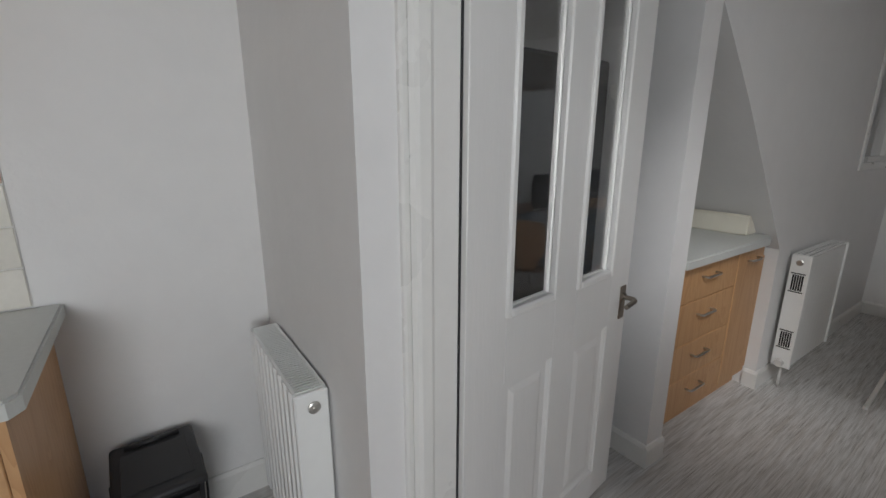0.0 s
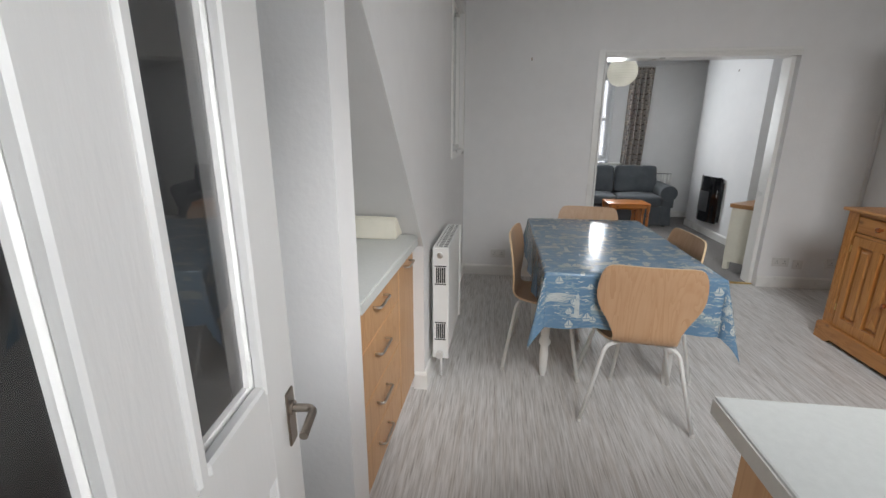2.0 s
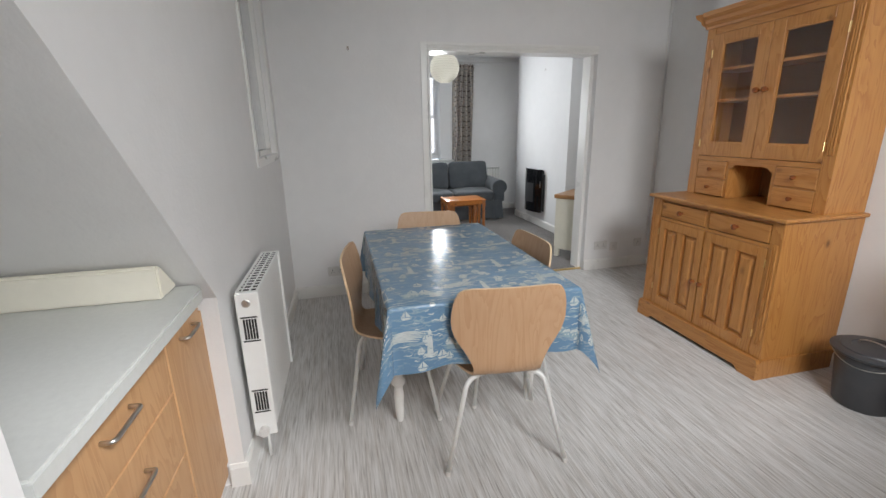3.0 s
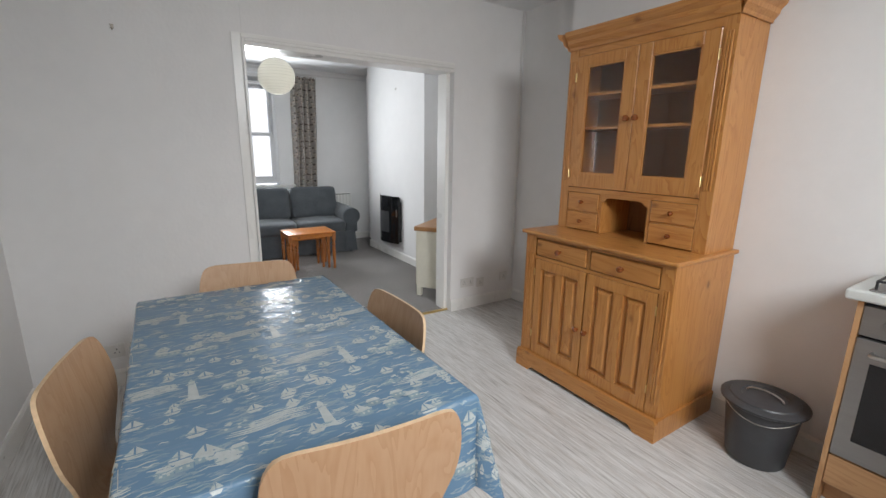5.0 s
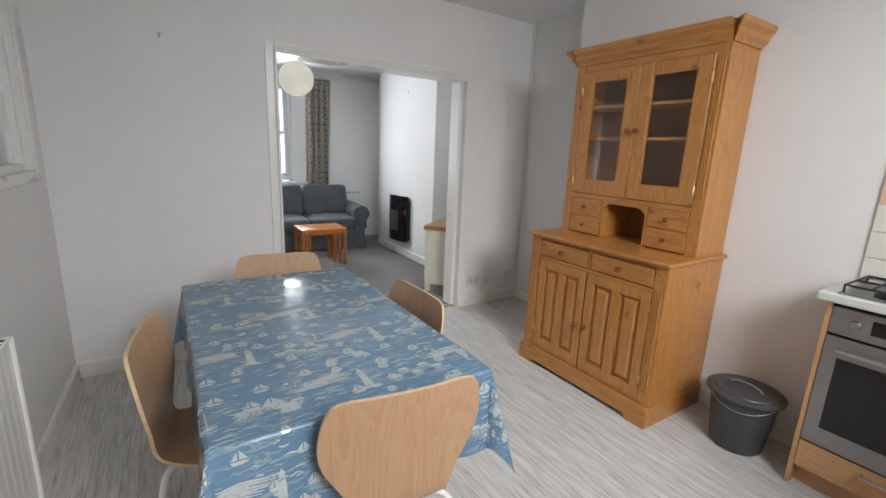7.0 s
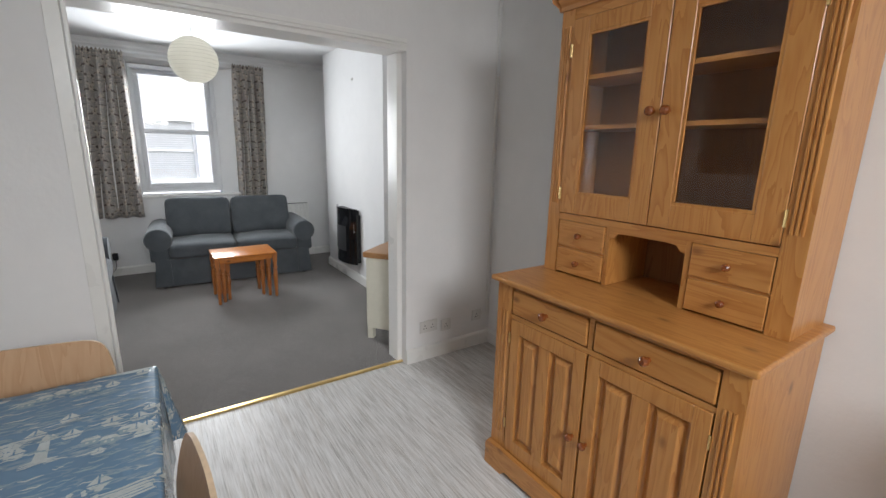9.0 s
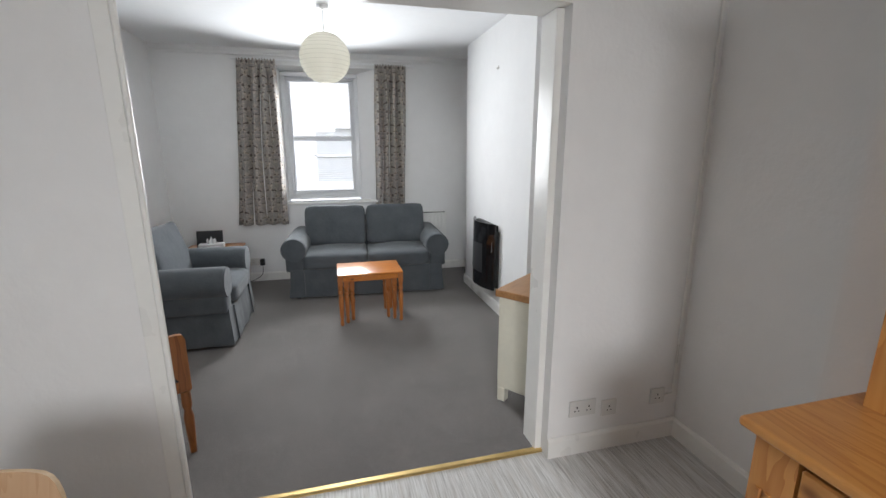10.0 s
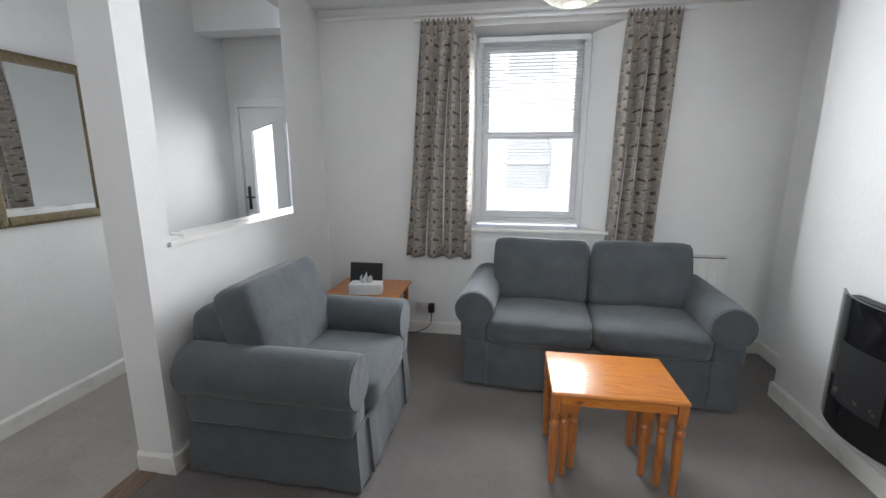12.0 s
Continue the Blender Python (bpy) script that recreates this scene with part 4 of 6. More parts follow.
bm = prism(bmesh.new(), [(-0.9, 2.08), (0.245, 2.08), (0.265, 2.11), (0.272, 2.695), (-0.9, 2.695)], 0.892, 0.932, "xy")
bmesh.ops.bevel(bm, geom=[e for e in bm.edges if all(v.co.z > 0.92 for v in e.verts)], offset=0.006, segments=2, affect="EDGES")
part("slab", bm, LAMINATE, wl)
bu = thing("base_unit", pose(-0.415, 2.12, 0), "beech-effect drawer unit with a plain end panel", "cabinet")
part("body", B(0, 0.625, 0.022, 0.575, 0.1, 0.891), BEECH, bu)
part("end_panel", B(0.627, 0.645, 0.0, 0.575, 0, 0.891), BEECH, bu)
part("plinth", B(0, 0.62, 0.07, 0.09, 0, 0.1), BEECH_H, bu)
for z0, z1 in ((0.12, 0.36), (0.365, 0.61), (0.615, 0.885)):
    f = part("drawer_front", B(0.002, 0.625, 0, 0.02, z0, z1, bev=0.0025), BEECH_H, bu)
    bar_handle(0.13, f, pose(0.31, 0, z1 - 0.07))

def splashback(m):
    sb = tagged(new("tiled_splashback"), "cream wall tiles with one peach accent row", "tiles", "", "structure")
    sb.matrix_basis = m
    return sb


sb = splashback(pose(-0.93, 2.70, 0.934))
part("grout", B(0, 1.135, -0.005, -0.001, 0, 0.60), GROUT, sb)
for r in range(5):
    for k in range(8):
        x0 = k * 0.142
        z0 = r * 0.121
        part("tile", B(x0 + 0.002, min(x0 + 0.14, 1.133), -0.011, -0.005, z0 + 0.002, z0 + 0.119, bev=0.002), TILE_P if r == 3 else TILE, sb)

sb = splashback(pose(2.80, -1.48, 0.943, 0, 0, 180))
part("grout", B(0, 1.0, -0.005, -0.001, 0, 0.62), GROUT, sb)
for r in range(5):
    for k in range(7):
        part("tile", B(k * 0.142 + 0.002, k * 0.142 + 0.14, -0.011, -0.005, r * 0.121 + 0.002, r * 0.121 + 0.119, bev=0.002), TILE_P if r == 3 else TILE, sb)

bn = thing("waste_bin", pose(0.435, 2.50, 0, 0, 0, 3) @ Matrix.Diagonal((0.78, 1.2, 1.0, 1)), "black plastic kitchen bin with a hinged flat lid", "bin")
bm = bmesh.new()
r0 = [(x * 0.12, y * 0.10, 0.0) for x, y in ((-1, -1), (1, -1), (1, 1), (-1, 1))]
r1 = [(x * 0.145, y * 0.125, 0.385) for x, y in ((-1, -1), (1, -1), (1, 1), (-1, 1))]
a, b = [bm.verts.new(v) for v in r0], [bm.verts.new(v) for v in r1]
bm.faces.new(a[::-1])
bm.faces.new(b)
for k in range(4):
    bm.faces.new((a[k], a[(k + 1) % 4], b[(k + 1) % 4], b[k]))
bmesh.ops.bevel(bm, geom=[e for e in bm.edges], offset=0.025, segments=3, affect="EDGES")
part("body", bm, BLACK, bn, smooth=40)
lid = part("lid", B(-0.155, 0.155, -0.135, 0.135, 0.386, 0.415, bev=0.014, seg=3), BLACK, bn, smooth=40)
bm = B(-0.12, 0.12, -0.10, 0.075, 0.415, 0.419, bev=0.0018)
part("lid_panel", bm, BLACK, lid)
part("hinge_bar", tube(bmesh.new(), [(-0.1, 0.105, 0.418), (0.1, 0.105, 0.418)], 0.008, 8), BLACK, lid, smooth=True)
bm = tube(bmesh.new(), bend([(-0.155, -0.02, 0.40), (-0.163, -0.02, 0.27), (-0.15, -0.02, 0.14)], 0.02), 0.005, 6)
part("bail_arm", bm, BLACK, bn, smooth=True)
bm = tube(bmesh.new(), bend([(0.155, -0.02, 0.40), (0.163, -0.02, 0.27), (0.15, -0.02, 0.14)], 0.02), 0.005, 6)
part("bail_arm", bm, BLACK, bn, smooth=True)


# dresser
def knob(parent, x, y, z, r=0.015, material=None):
    m = pose(x, y, z, -90)
    bm = lathe(bmesh.new(), [(r * 0.55, 0), (r * 0.5, r * 0.6), (r, r * 1.2), (r * 0.95, r * 1.8), (r * 0.5, r * 2.2)], m, 14)
    return part("knob", bm, material or KNOBWOOD, parent, "dark turned pine knob", smooth=40)


def framed_panel(bm, x0, x1, z0, z1, y, fielded=0.03):
    """A raised and fielded panel facing +y."""
    rings = []
    for ring, dy in ((0.0, -0.016), (0.007, -0.02), (0.014, -0.018), (fielded, -0.003), (fielded + 0.004, -0.001)):
        rings.append([bm.verts.new((x, y + dy, z)) for x, z in ((x0 + ring, z0 + ring), (x1 - ring, z0 + ring), (x1 - ring, z1 - ring), (x0 + ring, z1 - ring))])
    for a, b in zip(rings, rings[1:]):
        for k in range(4):
            bm.faces.new((a[k], b[k], b[(k + 1) % 4], a[(k + 1) % 4]))
    bm.faces.new(rings[-1][::-1])


def reeds(owner, x0, x1, z0, z1, y, n=3):
    """Upright flutes on a pilaster."""
    w = (x1 - x0) / n
    for k in range(n):
        a = x0 + k * w
        part("reed", prism(bmesh.new(), [(a + w * 0.12, y), (a + w * 0.3, y + 0.005), (a + w * 0.7, y + 0.005), (a + w * 0.88, y)], z0, z1, "xy"), PINE, owner)


def dresser():
    d = thing("dresser", pose(3.382, -1.475, 0), "waxed knotty pine dresser with glazed upper doors", "dresser")
    # local: x 0..0.99 along the wall, y 0 at the wall to 0.585 at the front
    L, D = 0.99, 0.555
    f = D
    bm = B(0.0, 0.022, 0.0, f - 0.021, 0.10, 0.925)
    part("side", bm, PINE, d)
    part("side", B(L - 0.022, L, 0, f - 0.021, 0.10, 0.925), PINE, d)
    part("back", B(0.022, L - 0.022, 0.002, 0.012, 0.10, 0.925), PINE_SHADED, d)
    part("bottom_board", B(0.022, L - 0.022, 0.012, f - 0.02, 0.10, 0.12), PINE_H, d)
    # plinth with a cut-out front
    bm = prism(bmesh.new(), [(-0.012, 0), (-0.012, 0.105), (0.0, 0.125), (L, 0.125), (L + 0.012, 0.105), (L + 0.012, 0), (L - 0.10, 0), (L - 0.13, 0.028), (0.13, 0.028), (0.10, 0)], f, f + 0.025)
    part("plinth_front", bm, PINE_H, d)
    for x0, x1 in ((-0.012, 0.012), (L - 0.012, L + 0.012)):
        part("plinth_side", prism(bmesh.new(), [(0.005, 0), (0.005, 0.118), (f, 0.118), (f, 0)], x0, x1, "yz"), PINE, d)
    # front frame
    for a, b in ((0.0, 0.068), (L - 0.088, L)):
        bm = B(a, b, f - 0.0205, f - 0.0005, 0.126, 0.924)
        pl = part("pilaster", bm, PINE, d)
        reeds(pl, a + 0.014, b - 0.014, 0.20, 0.80, f - 0.0005)
    bm = B(0.068, L - 0.088, f - 0.02, f - 0.004, 0.905, 0.924)
    box(bm, 0.068, L - 0.088, f - 0.02, f - 0.004, 0.772, 0.79)
    box(bm, 0.485, 0.505, f - 0.02, f - 0.004, 0.79, 0.905)
    part("front_rail", bm, PINE_H, d)
    for a, b in ((0.074, 0.480), (0.510, L - 0.094)):
        dr = part("drawer", B(a, b, f - 0.05, f + 0.002, 0.795, 0.900, bev=0.005), PINE_H, d)
        knob(dr, (a + b) / 2, f + 0.002, 0.848, 0.017)
    for i, (a, b) in enumerate(((0.074, 0.494), (0.504, L - 0.094))):
        bm = bmesh.new()
        z0, z1 = 0.128, 0.770
        st, mid = 0.052, (a + b) / 2
        box(bm, a, a + st, f - 0.02, f + 0.002, z0, z1, bev=0.002)
        box(bm, b - st, b, f - 0.02, f + 0.002, z0, z1, bev=0.002)
        box(bm, a + st, b - st, f - 0.02, f + 0.002, z0, z0 + 0.07, bev=0.002)
        box(bm, a + st, b - st, f - 0.02, f + 0.002, z1 - 0.06, z1, bev=0.002)
        dd = part("door", bm, PINE, d)
        part("mid_stile", B(mid - 0.03, mid + 0.03, f - 0.02, f + 0.002, z0 + 0.07, z1 - 0.06, bev=0.002), PINE, dd)
        for x0, x1 in ((a + st, mid - 0.03), (mid + 0.03, b - st)):
            pm = bmesh.new()
            framed_panel(pm, x0, x1, z0 + 0.07, z1 - 0.06, f + 0.001)
            part("panel", pm, PINE, dd)
        knob(dd, b - 0.026 if i == 0 else a + 0.026, f + 0.002, 0.42)
        hx = a - 0.004 if i == 0 else b + 0.004
        for hz in (0.24, 0.66):
            part("hinge", tube(bmesh.new(), [(hx, f + 0.003, hz), (hx, f + 0.003, hz + 0.045)], 0.004, 8), BRASS, dd, "small brass hinge")
    # top board
    bm = B(-0.022, L + 0.022, 0, f + 0.03, 0.925, 0.948, bev=0.008, seg=3)
    part("top_board", bm, PINE_H, d)
    # upper case
    u0, u1, uf = 0.012, 0.968, 0.295
    part("upper_side", B(u0, u0 + 0.022, 0, uf - 0.021, 0.948, 2.10), PINE, d)
    part("upper_side", B(u1 - 0.022, u1, 0, uf - 0.021, 0.948, 2.10), PINE, d)
    part("upper_back", B(u0 + 0.022, u1 - 0.022, 0.002, 0.012, 0.948, 2.10), PINE_SHADED, d)
    part("shelf", B(u0 + 0.022, u1 - 0.022, 0.012, uf - 0.03, 1.19, 1.208), PINE_H, d)
    for z in (1.575, 1.775):
        part("shelf", B(u0 + 0.022, u1 - 0.022, 0.012, uf - 0.055, z, z + 0.017), PINE_H, d)
    part("upper_top", B(u0 + 0.022, u1 - 0.022, 0.012, uf - 0.02, 2.08, 2.10), PINE_H, d)
    for a, b in ((u0, u0 + 0.065), (u1 - 0.065, u1)):
        bm = B(a, b, uf - 0.0205, uf, 0.9485, 2.06)
        pl = part("upper_pilaster", bm, PINE, d)
        reeds(pl, a + 0.014, b - 0.012, 1.26, 1.98, uf)
    part("frieze", B(u0 + 0.0655, u1 - 0.0655, uf - 0.02, uf - 0.003, 2.005, 2.06), PINE_H, d)
    bm = prism(bmesh.new(), [(uf + 0.002, 2.045), (uf + 0.008, 2.045), (uf + 0.012, 2.060), (uf + 0.03, 2.080), (uf + 0.034, 2.100), (uf + 0.055, 2.120), (uf + 0.06, 2.145), (0.0, 2.145), (0.0, 2.101), (uf + 0.002, 2.101)], u0 - 0.002, u1 + 0.002, "yz")
    part("cornice", bm, PINE_H, d)
    for s in (-1, 1):
        xb = u0 - 0.002 if s < 0 else u1 + 0.002
        prof = [(0, 2.045), (0.008, 2.045), (0.012, 2.060), (0.03, 2.080), (0.034, 2.100), (0.055, 2.120), (0.06, 2.145), (0, 2.145)]
        bm = bmesh.new()
        ra = [bm.verts.new((xb + s * p, 0, z)) for p, z in prof]
        rb = [bm.verts.new((xb + s * p, uf + 0.002 + p, z)) for p, z in prof]
        bm.faces.new(ra)
        bm.faces.new(rb)
        for k in range(len(prof)):
            j = (k + 1) % len(prof)
            bm.faces.new((ra[k], rb[k], rb[j], ra[j]))
        bmesh.ops.recalc_face_normals(bm, faces=bm.faces[:])
        part("cornice_return", bm, PINE, d)
    # glazed doors
    c = (u0 + u1) / 2
    for i, (a, b) in enumerate(((u0 + 0.067, c - 0.002), (c + 0.002, u1 - 0.067))):
        z0, z1, st = 1.222, 2.002, 0.076
        bm = bmesh.new()
        box(bm, a, a + st, uf - 0.02, uf + 0.004, z0, z1, bev=0.002)
        box(bm, b - st, b, uf - 0.02, uf + 0.004, z0, z1, bev=0.002)
        box(bm, a + st, b - st, uf - 0.02, uf + 0.004, z0, z0 + 0.085, bev=0.002)
        box(bm, a + st, b - st, uf - 0.02, uf + 0.004, z1 - 0.06, z1, bev=0.002)
        dd = part("glazed_door", bm, PINE, d)
        p = part("pane", B(a + st - 0.004, b - st + 0.004, uf - 0.01, uf - 0.007, z0 + 0.081, z1 - 0.056), GLASS, dd)
        p.visible_shadow = False
        bm = bmesh.new()
        for q in ((a + st, a + st + 0.01, z0 + 0.085, z1 - 0.06), (b - st - 0.01, b - st, z0 + 0.085, z1 - 0.06)):
            box(bm, q[0], q[1], uf - 0.006, uf + 0.001, q[2], q[3])
        box(bm, a + st + 0.01, b - st - 0.01, uf - 0.006, uf + 0.001, z0 + 0.085, z0 + 0.095)
        box(bm, a + st + 0.01, b - st - 0.01, uf - 0.006, uf + 0.001, z1 - 0.07, z1 - 0.06)
        part("bead", bm, PINE, dd)
        knob(dd, b - 0.026 if i == 0 else a + 0.026, uf + 0.004, 1.625, 0.017)
        hx = a - 0.003 if i == 0 else b + 0.003
        for hz in (1.28, 1.86):
            part("hinge", tube(bmesh.new(), [(hx, uf + 0.005, hz), (hx, uf + 0.005, hz + 0.05)], 0.005, 8), BRASS, dd, "small brass hinge")
    # small drawers and the arched niche
    n0, n1 = 0.325, 0.66
    for x in (n0, n1 - 0.018):
        part("niche_side", B(x, x + 0.018, 0.012, uf - 0.005, 0.949, 1.19), PINE, d)
    bm = prism(bmesh.new(), [(n0 + 0.018, 1.19), (n0 + 0.018, 1.145), (n0 + 0.035, 1.15), (n0 + 0.05, 1.168), (n0 + 0.08, 1.172), (n1 - 0.08, 1.172), (n1 - 0.05, 1.168), (n1 - 0.035, 1.15), (n1 - 0.018, 1.145), (n1 - 0.018, 1.19)], uf - 0.02, uf - 0.004)
    part("niche_arch", bm, PINE_H, d)
    part("rail", B(u0 + 0.0655, u1 - 0.0655, uf - 0.02, uf, 1.1905, 1.218), PINE_H, d)
    for a, b in ((u0 + 0.067, n0 - 0.002), (n1 + 0.002, u1 - 0.067)):
        part("drawer_rail", B(a, b, uf - 0.02, uf - 0.006, 1.066, 1.074), PINE_H, d)
        for z0, z1 in ((0.955, 1.065), (1.075, 1.188)):
            dr = part("small_drawer", B(a + 0.002, b - 0.002, uf - 0.2, uf + 0.002, z0, z1, bev=0.003), PINE_H, d)
            knob(dr, (a + b) / 2, uf + 0.002, (z0 + z1) / 2, 0.013)
    return d


dresser()

b = thing("lidded_bin", pose(3.06, -1.245, 0) @ Matrix.Diagonal((1.1, 1.1, 0.76, 1)), "dark grey plastic bin with lid and wire handle", "bin")
part("body", lathe(bmesh.new(), [(0.105, 0), (0.111, 0.012), (0.138, 0.375), (0.147, 0.38), (0.147, 0.395), (0.134, 0.395), (0.105, 0.02)], None, 36, cap=False), GREYBIN, b, smooth=40)
part("base", lathe(bmesh.new(), [(0.104, 0.002), (0.106, 0.02)], None, 36), GREYBIN, b)
part("lid", lathe(bmesh.new(), [(0.152, 0.385), (0.159, 0.392), (0.16, 0.405), (0.151, 0.412), (0.128, 0.416), (0.124, 0.424), (0.086, 0.428), (0.082, 0.422), (0.03, 0.424), (0.002, 0.425)], None, 40, cap=False), GREYBIN, b, smooth=40)
bm = tube(bmesh.new(), [(0.11 * math.cos(t) * 0.62, 0.0, 0.424 + 0.036 * math.sin(t)) for t in [math.pi * k / 14 for k in range(15)]], 0.0045, 8)
part("lid_handle", bm, CHROME, b, "shiny wire lid handle", smooth=True)
bm = tube(bmesh.new(), [(0.153 * math.cos(t), 0.153 * math.sin(t), 0.385 - 0.05 * math.sin((t - 0.9) / 1.9 * math.pi) ) for t in [0.9 + 1.9 * k / 20 for k in range(21)]], 0.003, 6)
part("bail_handle", bm, CHROME, b, "shiny wire carrying handle", smooth=True)


def socket(m, gangs, label):
    s = thing("wall_socket", m, label, "socket", "wall sockets")
    w = 0.146 if gangs == 2 else 0.086
    part("plate", B(-w / 2, w / 2, -0.011, 0, -0.043, 0.043, bev=0.004, seg=2), SOCKET, s)
    for g in range(gangs):
        x = (g - (gangs - 1) / 2) * 0.066
        # Shade in the pin holes, drawn as near-black slivers on the plate.
        bm = B(x - 0.003, x + 0.003, -0.0115, -0.0105, 0.004, 0.014)
        box(bm, x - 0.014, x - 0.007, -0.0115, -0.0105, -0.014, -0.009)
        box(bm, x + 0.007, x + 0.014, -0.0115, -0.0105, -0.014, -0.009)
        part("pin_shade", bm, GAPSHADE, s, "painted shade of the pin holes")
        part("switch", B(x - 0.006, x + 0.006, -0.014, -0.0105, 0.022, 0.038, bev=0.002), SOCKET, s)
    return s


socket(pose(5.4395, -1.225, 0.25, 0, 0, -90), 2, "white double wall socket above the skirting")
socket(pose(5.4395, -1.375, 0.23, 0, 0, -90), 1, "white single wall plate above the skirting")
socket(pose(5.4395, -1.66, 0.25, 0, 0, -90), 1, "white wall plate near the alcove corner")
socket(pose(5.4395, 1.42, 0.23, 0, 0, -90), 2, "white double wall socket beside the table")
socket(pose(0.05, 2.6885, 1.23), 2, "white double socket on the tiles above the worktop")
cb = thing("surface_cable", pose(5.4395, -1.755, 0), "white painted cable running down the wall corner", "cable")
part("run", tube(bmesh.new(), [(-0.006, 0, 0.27), (-0.006, -0.002, 1.4), (-0.006, 0.0, KC)], 0.005, 8), GLOSS, cb, smooth=True)
part("tail", tube(bmesh.new(), bend([(-0.006, 0, 0.27), (-0.006, 0, 0.25), (-0.006, 0.05, 0.25)], 0.01), 0.004, 6), GLOSS, cb, smooth=True)
hk = thing("wall_hook", pose(5.4395, 1.182, 2.055), "small brass picture hook on the wall", "hook")
bm = B(-0.003, 0.0, -0.008, 0.008, -0.004, 0.02, bev=0.001)
tube(bm, bend([(-0.002, 0, 0.0), (-0.01, 0, -0.014), (-0.018, 0, 0.002)], 0.006), 0.0025, 6)
part("plate", bm, BRONZE, hk)
hk = thing("wall_hook", pose(7.45, -1.53, 2.18), "small brass picture hook on the chimney breast", "hook")
bm = B(-0.008, 0.008, 0, 0.003, -0.004, 0.016, bev=0.001)
tube(bm, bend([(0, 0.002, 0.0), (0, 0.01, -0.012), (0, 0.016, 0.002)], 0.005), 0.002, 6)
part("plate", bm, BRONZE, hk)


# dining table and its cloth
TX0, TX1, TY0, TY1, TZ = 3.215, 4.57, 0.375, 1.185, 0.772
t = thing("dining_table", pose(0, 0, 0), "white painted wooden dining table with turned legs", "table")
part("tabletop", B(TX0 + 0.004, TX1 - 0.004, TY0 + 0.004, TY1 - 0.004, TZ - 0.03, TZ - 0.004, bev=0.004), PAINTLEG, t)
part("apron", B(TX0 + 0.2, TX1 - 0.2, TY0 + 0.06, TY0 + 0.08, TZ - 0.13, TZ - 0.031), PAINTLEG, t)
part("apron", B(TX0 + 0.2, TX1 - 0.2, TY1 - 0.08, TY1 - 0.06, TZ - 0.13, TZ - 0.031), PAINTLEG, t)
part("apron", B(TX0 + 0.2, TX0 + 0.22, TY0 + 0.081, TY1 - 0.081, TZ - 0.13, TZ - 0.031), PAINTLEG, t)
part("apron", B(TX1 - 0.22, TX1 - 0.2, TY0 + 0.081, TY1 - 0.081, TZ - 0.13, TZ - 0.031), PAINTLEG, t)
for x in (3.56, 4.30):
    for y in (0.425, 1.13):
        bm = lathe(bmesh.new(), [(0.017, 0), (0.021, 0.03), (0.026, 0.14), (0.022, 0.2), (0.034, 0.215), (0.034, 0.232), (0.024, 0.25), (0.03, 0.40), (0.036, 0.52), (0.026, 0.56), (0.036, 0.58)], pose(x, y, 0), 18)
        box(bm, x - 0.035, x + 0.035, y - 0.035, y + 0.035, 0.58, TZ - 0.031)
        part("leg", bm, PAINTLEG, t, smooth=40)

DROP = 0.295


def drape(s, q):
    """A point of the cloth: s, q measured on the flat cloth, in the room's x and y."""
    cx, cy = min(max(s, TX0), TX1), min(max(q, TY0), TY1)
    a, b = s - cx, q - cy
    r = math.hypot(a, b)
    if r < 1e-6:
        return Vector((s, q, TZ))
    dx, dy = a / r, b / r
    corner = abs(a) > 1e-6 and abs(b) > 1e-6
    along = q if abs(dx) > abs(dy) else s
    rr = 0.012
    if r < rr * 1.57:
        an = r / rr
        out, dn = rr * math.sin(an), rr * (1 - math.cos(an))
    else:
        out, dn = rr, rr + (r - rr * 1.57)
    k = dn / DROP
    wave = 0.024 * math.sin(along * 17 + 1.3) + 0.012 * math.sin(along * 31)
    if corner:
        an = math.atan2(abs(b), abs(a)) / (math.pi / 2)
        fold = math.sin(an * math.pi)
        out += k * (0.07 * fold * fold + 0.006 + 0.018 * math.sin(an * 9.4) * (1 - fold))
        dn *= 1 - 0.06 * fold
    else:
        out += k * (0.006 + wave * 0.5)
        dn *= 1 - 0.02 * abs(math.sin(along * 5))
    return Vector((cx + dx * out, cy + dy * out, TZ - dn))


